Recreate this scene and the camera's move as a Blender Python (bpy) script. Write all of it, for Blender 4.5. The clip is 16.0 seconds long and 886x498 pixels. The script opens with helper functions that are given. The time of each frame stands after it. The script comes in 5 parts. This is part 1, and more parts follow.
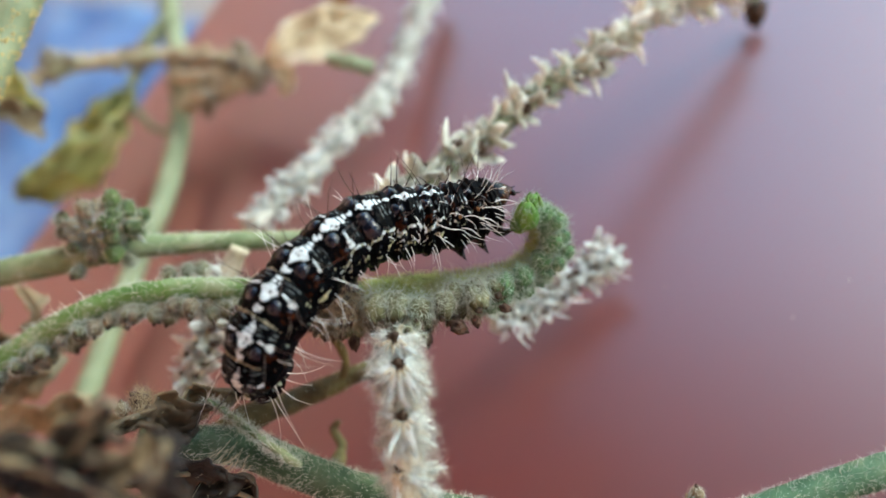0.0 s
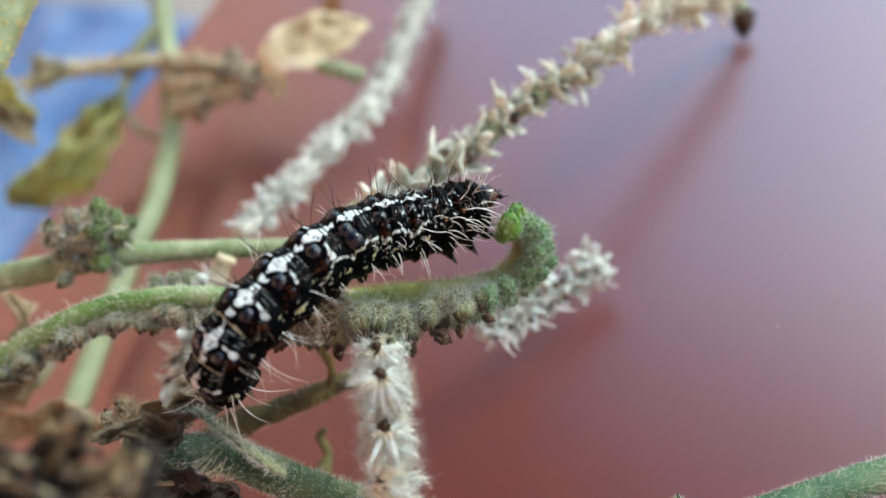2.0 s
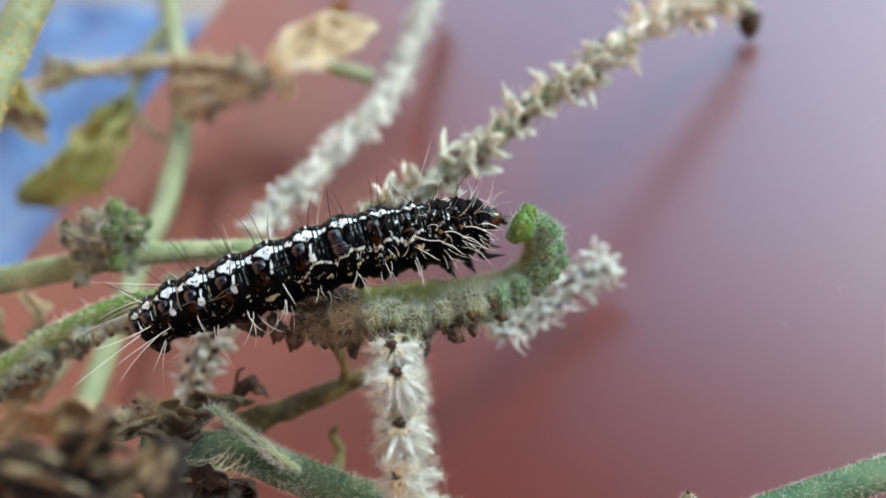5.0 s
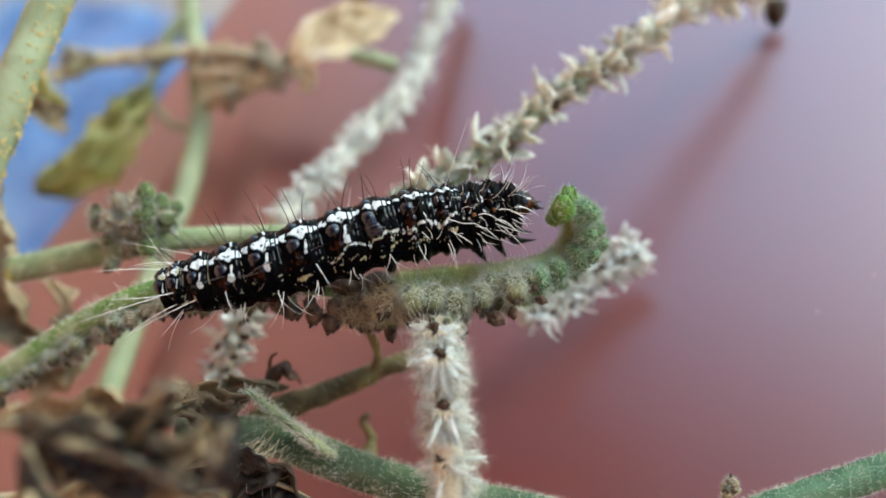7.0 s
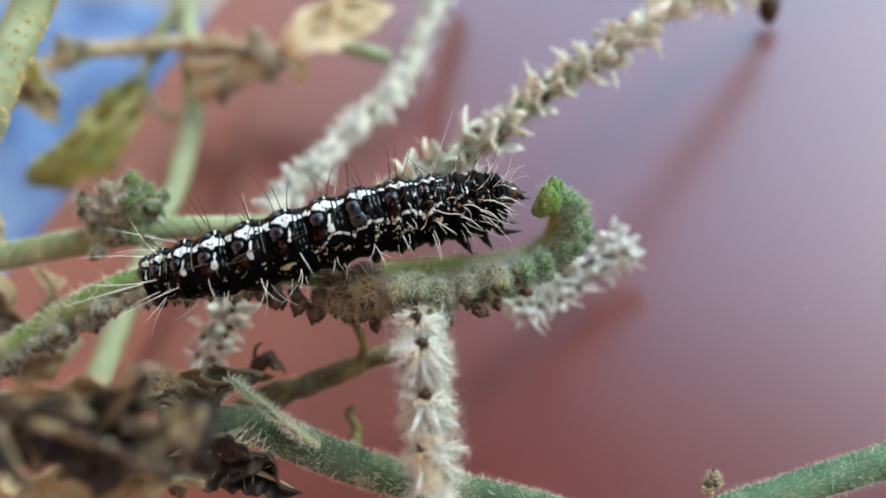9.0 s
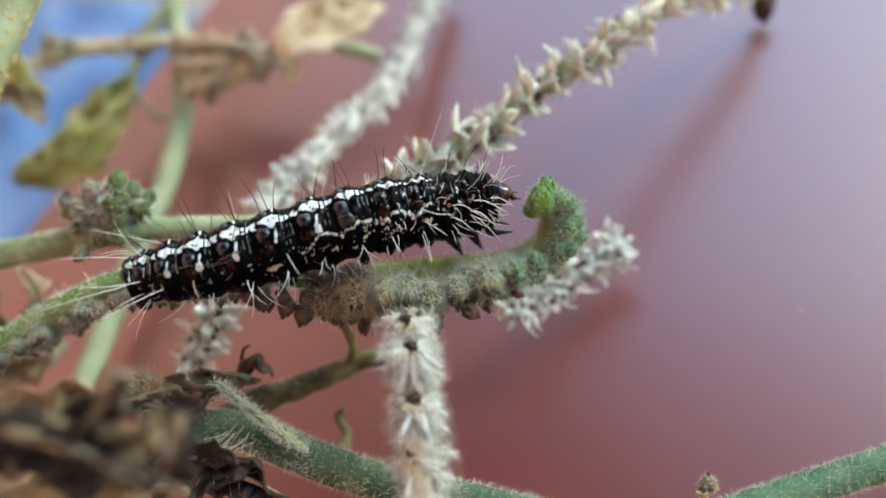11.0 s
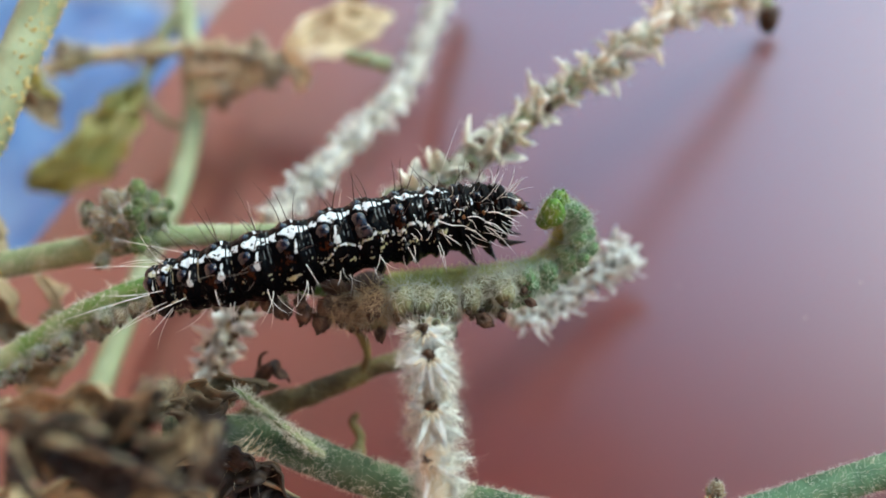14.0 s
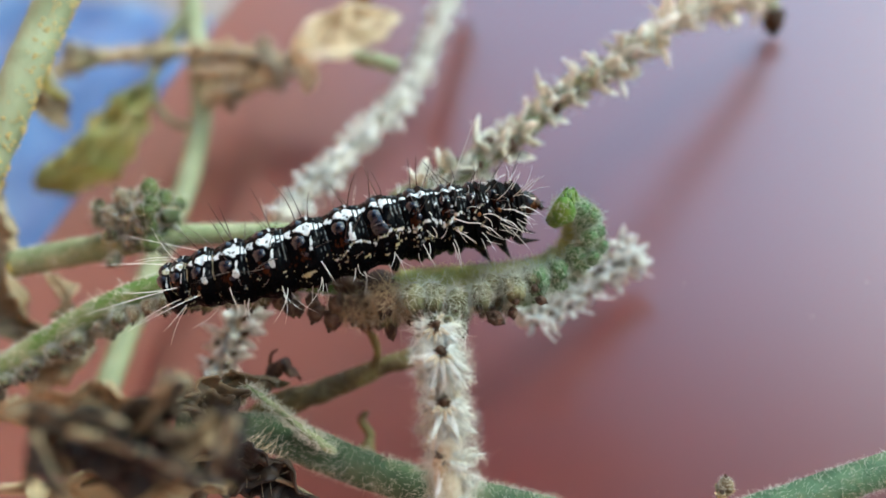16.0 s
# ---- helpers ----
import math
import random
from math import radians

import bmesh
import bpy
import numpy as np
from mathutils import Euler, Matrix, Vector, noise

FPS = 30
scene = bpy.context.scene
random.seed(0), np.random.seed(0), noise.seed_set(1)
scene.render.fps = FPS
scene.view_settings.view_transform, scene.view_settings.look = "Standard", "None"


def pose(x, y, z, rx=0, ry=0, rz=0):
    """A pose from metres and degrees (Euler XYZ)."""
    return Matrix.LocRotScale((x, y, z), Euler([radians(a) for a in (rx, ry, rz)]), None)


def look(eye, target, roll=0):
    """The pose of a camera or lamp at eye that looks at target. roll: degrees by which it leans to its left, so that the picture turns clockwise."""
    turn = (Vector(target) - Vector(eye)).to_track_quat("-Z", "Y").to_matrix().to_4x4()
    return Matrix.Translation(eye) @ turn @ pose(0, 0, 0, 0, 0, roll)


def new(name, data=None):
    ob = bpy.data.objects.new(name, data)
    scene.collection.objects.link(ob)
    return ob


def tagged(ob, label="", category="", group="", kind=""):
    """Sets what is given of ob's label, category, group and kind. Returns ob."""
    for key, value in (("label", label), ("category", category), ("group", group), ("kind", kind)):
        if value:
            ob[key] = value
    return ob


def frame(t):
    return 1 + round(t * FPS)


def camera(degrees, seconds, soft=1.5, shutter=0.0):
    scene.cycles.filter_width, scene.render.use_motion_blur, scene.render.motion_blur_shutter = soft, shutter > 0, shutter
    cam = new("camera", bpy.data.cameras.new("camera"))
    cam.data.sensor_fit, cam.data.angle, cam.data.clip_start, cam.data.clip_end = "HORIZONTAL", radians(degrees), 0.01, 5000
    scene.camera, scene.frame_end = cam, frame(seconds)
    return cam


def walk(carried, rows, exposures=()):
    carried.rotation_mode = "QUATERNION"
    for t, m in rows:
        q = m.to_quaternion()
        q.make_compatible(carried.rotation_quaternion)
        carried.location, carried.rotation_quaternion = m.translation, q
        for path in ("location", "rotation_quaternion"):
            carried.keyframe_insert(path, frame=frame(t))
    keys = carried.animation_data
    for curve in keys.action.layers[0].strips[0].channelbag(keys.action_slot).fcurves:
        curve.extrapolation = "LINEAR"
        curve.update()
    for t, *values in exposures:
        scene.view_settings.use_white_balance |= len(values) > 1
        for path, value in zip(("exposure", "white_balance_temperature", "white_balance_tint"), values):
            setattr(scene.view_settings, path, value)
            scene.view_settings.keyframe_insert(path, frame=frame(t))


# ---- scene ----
# A caterpillar feeding on a cut sprig that lies on a red table. Shapes are written in millimetres and scaled by MM.
MM = 0.001
cam = camera(62.0, 16.0, soft=1.7)
cam.data.dof.use_dof = True
cam.data.dof.focus_distance = 0.0475
cam.data.dof.aperture_fstop = 15.5
PATH = [
    (0.0, pose(0.00000, 0.00000, 0.05987, 32.215, 17.737, -25.804)),
    (0.5, pose(0.00031, -0.00032, 0.06048, 32.168, 17.768, -25.730)),
    (1.0, pose(0.00049, -0.00027, 0.06003, 32.224, 17.710, -25.557)),
    (1.5, pose(0.00088, -0.00012, 0.05956, 32.226, 17.464, -25.688)),
    (2.0, pose(0.00111, -0.00015, 0.06003, 32.357, 17.589, -25.763)),
    (2.5, pose(0.00164, -0.00015, 0.06055, 32.388, 17.469, -25.885)),
    (3.0, pose(0.00127, -0.00016, 0.06072, 32.454, 17.634, -25.915)),
    (3.5, pose(0.00147, 0.00024, 0.06063, 32.270, 17.728, -26.073)),
    (6.0, pose(-0.00048, -0.00043, 0.06105, 32.348, 17.529, -25.564)),
    (6.5, pose(-0.00111, -0.00009, 0.06080, 32.447, 17.543, -25.647)),
    (7.0, pose(-0.00256, 0.00034, 0.06074, 32.373, 17.457, -25.811)),
    (7.5, pose(-0.00128, 0.00024, 0.06038, 32.481, 17.479, -25.645)),
    (8.0, pose(-0.00110, -0.00010, 0.06032, 32.515, 17.314, -25.472)),
    (8.5, pose(-0.00136, -0.00033, 0.06031, 32.562, 17.168, -25.369)),
    (9.0, pose(-0.00205, -0.00038, 0.06006, 32.504, 17.068, -25.257)),
    (9.5, pose(-0.00121, 0.00004, 0.05970, 32.459, 17.096, -25.414)),
    (12.0, pose(-0.00198, -0.00008, 0.05925, 32.341, 16.620, -25.474)),
    (12.5, pose(-0.00186, -0.00015, 0.06010, 32.245, 16.808, -25.277)),
    (13.0, pose(-0.00259, -0.00007, 0.06002, 32.382, 16.918, -25.260)),
    (13.5, pose(-0.00210, 0.00013, 0.06025, 32.300, 16.901, -25.294)),
    (14.0, pose(-0.00232, 0.00024, 0.06089, 32.464, 16.616, -25.375)),
    (14.5, pose(-0.00221, 0.00016, 0.06049, 32.699, 16.531, -25.331)),
    (15.0, pose(-0.00253, -0.00006, 0.06097, 32.690, 16.471, -25.282)),
    (15.5, pose(-0.00299, -0.00008, 0.06114, 32.773, 16.492, -25.256)),
    (16.0, pose(-0.00317, 0.00008, 0.06123, 32.745, 16.553, -25.347)),
]
walk(cam, PATH)
BACK = Vector((-0.00, -0.59, 0.81))          # from the sprig towards the open side of the table
UPW = Vector((0.514, 0.691, 0.508))   # across the sprig, towards its back
RIGHT = Vector((0.859, -0.415, -0.300))     # along the sprig

# ---- light ----
world = bpy.data.worlds.new("sky")
scene.world = world
world.use_nodes = True
wn = world.node_tree.nodes
sky = wn.new("ShaderNodeTexSky")
sky.sky_type = "NISHITA"
sky.sun_disc = False
sky.ozone_density = 1.3
sky.dust_density = 0.5
sky.sun_elevation, sky.sun_rotation = radians(35), radians(84)
world.node_tree.links.new(sky.outputs[0], wn["Background"].inputs[0])
wn["Background"].inputs[1].default_value = 0.15
sun = new("sun", bpy.data.lights.new("sun", "SUN"))
sun.data.energy, sun.data.angle, sun.data.color = 0.40, radians(20), (1.0, 0.94, 0.84)
sun.matrix_basis = look((0.815, 0.086, 0.573), (0, 0, 0))
scene.view_settings.exposure = 2.28
scene.view_settings.use_white_balance = True
scene.view_settings.white_balance_temperature, scene.view_settings.white_balance_tint = 6700, -3.0


# ---- materials ----
def material(name, colours, scale=600.0, rough=0.6, bump=0.3, bump_scale=None, random_mix=0.0, metal=0.0, spec=0.25,
             thin=0.0, detail=6.0):
    m = bpy.data.materials.new(name)
    m.use_nodes = True
    nt = m.node_tree
    n, link = nt.nodes, nt.links.new
    b = n["Principled BSDF"]
    tc = n.new("ShaderNodeTexCoord")
    big = n.new("ShaderNodeTexNoise")
    big.inputs["Scale"].default_value, big.inputs["Detail"].default_value = scale, detail
    link(tc.outputs["Object"], big.inputs["Vector"])
    ramp = n.new("ShaderNodeValToRGB")
    while len(ramp.color_ramp.elements) < len(colours):
        ramp.color_ramp.elements.new(0.5)
    for i, c in enumerate(colours):
        e = ramp.color_ramp.elements[i]
        e.position = 0.3 + 0.4 * i / max(1, len(colours) - 1)
        e.color = (*c, 1)
    link(big.outputs["Fac"], ramp.inputs["Fac"])
    out = ramp.outputs["Color"]
    if random_mix:
        info = n.new("ShaderNodeObjectInfo")
        hsv = n.new("ShaderNodeHueSaturation")
        ma = n.new("ShaderNodeMapRange")
        ma.inputs["To Min"].default_value, ma.inputs["To Max"].default_value = 1 - random_mix, 1 + random_mix
        link(info.outputs["Random"], ma.inputs["Value"])
        link(ma.outputs[0], hsv.inputs["Value"])
        link(out, hsv.inputs["Color"])
        out = hsv.outputs["Color"]
    link(out, b.inputs["Base Color"])
    fine = n.new("ShaderNodeTexNoise")
    fine.inputs["Scale"].default_value, fine.inputs["Detail"].default_value = bump_scale or scale * 4, 4
    link(tc.outputs["Object"], fine.inputs["Vector"])
    bm_ = n.new("ShaderNodeBump")
    bm_.inputs["Strength"].default_value, bm_.inputs["Distance"].default_value = bump, 0.0002
    link(fine.outputs["Fac"], bm_.inputs["Height"])
    link(bm_.outputs["Normal"], b.inputs["Normal"])
    rr = n.new("ShaderNodeMapRange")
    rr.inputs["To Min"].default_value, rr.inputs["To Max"].default_value = max(0.02, rough - 0.1), min(1, rough + 0.1)
    link(fine.outputs["Fac"], rr.inputs["Value"])
    link(rr.outputs[0], b.inputs["Roughness"])
    b.inputs["Metallic"].default_value = metal
    b.inputs["Specular IOR Level"].default_value = spec
    if thin:
        tr = n.new("ShaderNodeBsdfTranslucent")
        link(out, tr.inputs["Color"])
        mix = n.new("ShaderNodeMixShader")
        mix.inputs[0].default_value = thin
        link(b.outputs[0], mix.inputs[1])
        link(tr.outputs[0], mix.inputs[2])
        link(mix.outputs[0], n["Material Output"].inputs["Surface"])
    return m


M_TABLE = material("red_paint", [(0.120, 0.020, 0.0175), (0.138, 0.026, 0.022)], 18, 0.45, 0.02, 700, spec=0.12)
M_TABLE.node_tree.nodes["Principled BSDF"].inputs["Coat Weight"].default_value = 1.0
M_TABLE.node_tree.nodes["Principled BSDF"].inputs["Coat Roughness"].default_value = 0.33
M_TABLE.node_tree.nodes["Principled BSDF"].inputs["Coat IOR"].default_value = 2.25
M_FLOOR = material("floor_concrete", [(0.25, 0.24, 0.22), (0.36, 0.35, 0.32)], 6, 0.7, 0.4, 60)
# warm pink chosen to redden the table's left reflection; these walls are never seen
M_UNSEEN_WALL = material("unseen_wall_plaster", [(0.76, 0.44, 0.35), (0.82, 0.50, 0.40)], 4, 0.85, 0.2, 80)
# dark, to dim the table's reflection of an added, unseen ceiling
M_UNSEEN_CEILING = material("unseen_ceiling_plaster", [(0.16, 0.12, 0.09), (0.22, 0.17, 0.12)], 4, 0.85, 0.2, 80)
M_BLUE = material("blue_plastic", [(0.03, 0.08, 0.20), (0.07, 0.17, 0.36), (0.16, 0.30, 0.46)], 14, 0.35, 0.2, 60)
M_GREEN = material("green_stem", [(0.045, 0.10, 0.02), (0.11, 0.19, 0.05), (0.30, 0.34, 0.20)], 230, 0.7, 0.6)
M_LIME = material("lime_stem", [(0.17, 0.23, 0.04), (0.36, 0.41, 0.10), (0.50, 0.51, 0.22)], 380, 0.7, 0.6)
M_PALE = material("pale_green_stem", [(0.18, 0.21, 0.115), (0.28, 0.32, 0.195)], 350, 0.6, 0.4)
M_BLUEGREEN = material("grey_green_stem", [(0.03, 0.06, 0.03), (0.06, 0.10, 0.05), (0.13, 0.16, 0.095)], 450, 0.7, 0.6)
M_DARKGREEN = material("dark_green_stem", [(0.03, 0.075, 0.035), (0.06, 0.12, 0.06), (0.13, 0.18, 0.10)], 450, 0.7, 0.6)
M_GREYGREEN = material("dull_green_stem", [(0.10, 0.14, 0.06), (0.20, 0.24, 0.12), (0.30, 0.32, 0.20)], 400, 0.7, 0.6)
M_BROWN = material("brown_stem", [(0.024, 0.015, 0.007), (0.095, 0.070, 0.028), (0.18, 0.155, 0.055)], 420, 0.7, 1.0)
M_STRAW = material("straw_stem", [(0.42, 0.35, 0.22), (0.62, 0.56, 0.42)], 600, 0.7, 0.6)
M_SEPAL = material("dry_sepal", [(0.46, 0.46, 0.34), (0.74, 0.74, 0.64), (0.86, 0.87, 0.81)], 700, 0.75, 0.6, None, 0.16, thin=0.2)
M_SEED = material("brown_seed", [(0.022, 0.012, 0.006), (0.085, 0.045, 0.022)], 900, 0.6, 0.6, None, 0.2)
M_DARKBUD = material("dark_withered_bud", [(0.015, 0.009, 0.006), (0.06, 0.032, 0.02), (0.16, 0.10, 0.06)], 700, 0.7, 0.8, None, 0.2)
M_BUD = material("green_bud", [(0.055, 0.125, 0.045), (0.13, 0.225, 0.10)], 800, 0.75, 0.7, None, 0.2)
M_YOUNG = material("young_bud", [(0.06, 0.17, 0.03), (0.22, 0.33, 0.05)], 800, 0.5, 0.4, None, 0.15, thin=0.25)
M_GREYBUD = material("withered_bud", [(0.045, 0.038, 0.02), (0.13, 0.13, 0.065), (0.24, 0.25, 0.14)], 800, 0.8, 0.8, None, 0.25)
M_WOOL = material("white_hair", [(0.64, 0.63, 0.54), (0.80, 0.80, 0.73)], 300, 0.5, 0.0, thin=0.2)
M_TANWOOL = material("tan_hair", [(0.30, 0.22, 0.12), (0.58, 0.48, 0.32)], 300, 0.6, 0.0, thin=0.2)
M_PALEWOOL = material("pale_grey_hair", [(0.50, 0.54, 0.43), (0.74, 0.78, 0.68)], 300, 0.6, 0.0, thin=0.3)
M_SNOW = material("white_sepal", [(0.36, 0.37, 0.31), (0.66, 0.69, 0.65), (0.80, 0.83, 0.82)], 900, 0.7, 0.7, None, 0.12, thin=0.2)
M_DULLWOOL = material("grey_hair", [(0.50, 0.50, 0.40), (0.76, 0.75, 0.66)], 300, 0.6, 0.0, thin=0.2)
M_GREENWOOL = material("green_hair", [(0.38, 0.50, 0.36), (0.64, 0.72, 0.60)], 300, 0.6, 0.0, thin=0.2)
M_LIMEWOOL = material("lime_hair", [(0.38, 0.44, 0.13), (0.60, 0.64, 0.34)], 300, 0.6, 0.0, thin=0.2)
M_YLEAF = material("yellowing_leaf", [(0.15, 0.17, 0.04), (0.54, 0.55, 0.22), (0.80, 0.77, 0.48)], 90, 0.6, 0.5, thin=0.55)
M_CUT = material("yellow_pith", [(0.40, 0.33, 0.03), (0.62, 0.52, 0.08)], 600, 0.5, 0.4)
M_TANLEAF = material("tan_leaf", [(0.52, 0.41, 0.24), (0.80, 0.72, 0.52), (0.90, 0.86, 0.73)], 150, 0.65, 0.5, thin=0.4)
M_RUSTLEAF = material("rust_leaf", [(0.16, 0.07, 0.02), (0.40, 0.20, 0.07)], 150, 0.65, 0.5, thin=0.3)
M_KNOB = material("deep_green_bud", [(0.025, 0.04, 0.012), (0.065, 0.095, 0.03), (0.16, 0.18, 0.08)], 700, 0.75, 0.8, None, 0.25)
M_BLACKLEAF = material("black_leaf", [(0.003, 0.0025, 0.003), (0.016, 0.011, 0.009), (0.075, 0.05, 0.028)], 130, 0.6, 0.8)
M_FRONTLEAF = material("dark_olive_leaf", [(0.005, 0.004, 0.004), (0.048, 0.040, 0.026), (0.17, 0.15, 0.10)], 130, 0.6, 0.8)
M_DULLLEAF = material("dull_tan_leaf", [(0.16, 0.12, 0.06), (0.36, 0.29, 0.17), (0.52, 0.45, 0.30)], 300, 0.7, 0.8)
M_STRAWLEAF = material("straw_leaf", [(0.09, 0.065, 0.032), (0.30, 0.235, 0.13), (0.50, 0.43, 0.28)], 120, 0.65, 0.8)
M_DARKLEAF = material("dark_leaf", [(0.008, 0.006, 0.006), (0.05, 0.033, 0.018), (0.24, 0.17, 0.09)], 130, 0.6, 0.8)
M_BROWNLEAF = material("brown_leaf", [(0.04, 0.03, 0.018), (0.19, 0.15, 0.085), (0.44, 0.38, 0.25)], 120, 0.65, 0.8)
M_CRUST = material("wart_crust", [(0.40, 0.28, 0.08), (0.62, 0.50, 0.22)], 500, 0.7, 0.6)
M_TWIG = material("dull_twig", [(0.20, 0.15, 0.09), (0.38, 0.31, 0.20), (0.30, 0.31, 0.17)], 200, 0.7, 0.7)


def body_material():
    """Glossy skin of the caterpillar: its markings and painted wrinkle glints are colours stored on the mesh."""
    m = material("caterpillar_skin", [(0.5, 0.5, 0.5), (1, 1, 1)], 2500, 0.2, 0.2, 5000, spec=0.02)
    nt = m.node_tree
    b = nt.nodes["Principled BSDF"]
    a = nt.nodes.new("ShaderNodeVertexColor")
    a.layer_name = "marks"
    nt.links.new(a.outputs["Color"], b.inputs["Base Color"])
    return m


M_SKIN = body_material()
M_FACE = M_SKIN.copy()
M_FACE.name = "face_capsule"
M_FACE.node_tree.nodes["Principled BSDF"].inputs["Specular IOR Level"].default_value = 0.2
M_HEAD = material("head_capsule", [(0.003, 0.002, 0.002), (0.016, 0.006, 0.004)], 700, 0.18, 0.2, spec=0.3)
M_WART = material("black_wart", [(0.002, 0.003, 0.007), (0.005, 0.007, 0.015)], 1500, 0.12, 0.12, spec=0.4)
M_TUBERCLE = material("orange_wart", [(0.08, 0.028, 0.008), (0.26, 0.12, 0.035)], 900, 0.5, 0.4)
M_CLAW = material("black_leg", [(0.005, 0.004, 0.004), (0.012, 0.009, 0.008)], 900, 0.25, 0.2, spec=0.15)
M_BRISTLE = material("dark_bristle", [(0.02, 0.012, 0.01), (0.07, 0.04, 0.03)], 400, 0.35, 0.0)
M_PALEBRISTLE = material("pale_bristle", [(0.58, 0.57, 0.52), (0.80, 0.79, 0.74)], 300, 0.35, 0.0)


# ---- shapes ----
def spline(pts, n):
    """n places along a smooth curve through the points, with even spacing."""
    p = [Vector(q) for q in pts]
    if len(p) == 2:
        return [p[0].lerp(p[1], i / (n - 1)) for i in range(n)]
    p = [2 * p[0] - p[1]] + p + [2 * p[-1] - p[-2]]
    fine = []
    for i in range(1, len(p) - 2):
        a, b, c, d = p[i - 1:i + 3]
        for k in range(16):
            t = k / 16
            fine.append(0.5 * (2 * b + (c - a) * t + (2 * a - 5 * b + 4 * c - d) * t * t + (3 * b - a - 3 * c + d) * t ** 3))
    fine.append(p[-2])
    run = [0.0]
    for a, b in zip(fine, fine[1:]):
        run.append(run[-1] + (b - a).length)
    out, j = [], 0
    for i in range(n):
        s = run[-1] * i / (n - 1)
        while j < len(run) - 2 and run[j + 1] < s:
            j += 1
        out.append(fine[j].lerp(fine[j + 1], (s - run[j]) / max(1e-9, run[j + 1] - run[j])))
    return out


def frames(pts):
    """Tangent and two normals at each point, carried along without twist."""
    out, side = [], None
    for i in range(len(pts)):
        t = (pts[min(i + 1, len(pts) - 1)] - pts[max(i - 1, 0)]).normalized()
        if side is None:
            side = t.orthogonal().normalized()
        side = (side - t * side.dot(t)).normalized()
        out.append((t, side, t.cross(side)))
    return out


def along(values, u):
    """The value at u (0 to 1) of a short row of values."""
    x = u * (len(values) - 1)
    i = min(int(x), len(values) - 2)
    return values[i] + (values[i + 1] - values[i]) * (x - i)


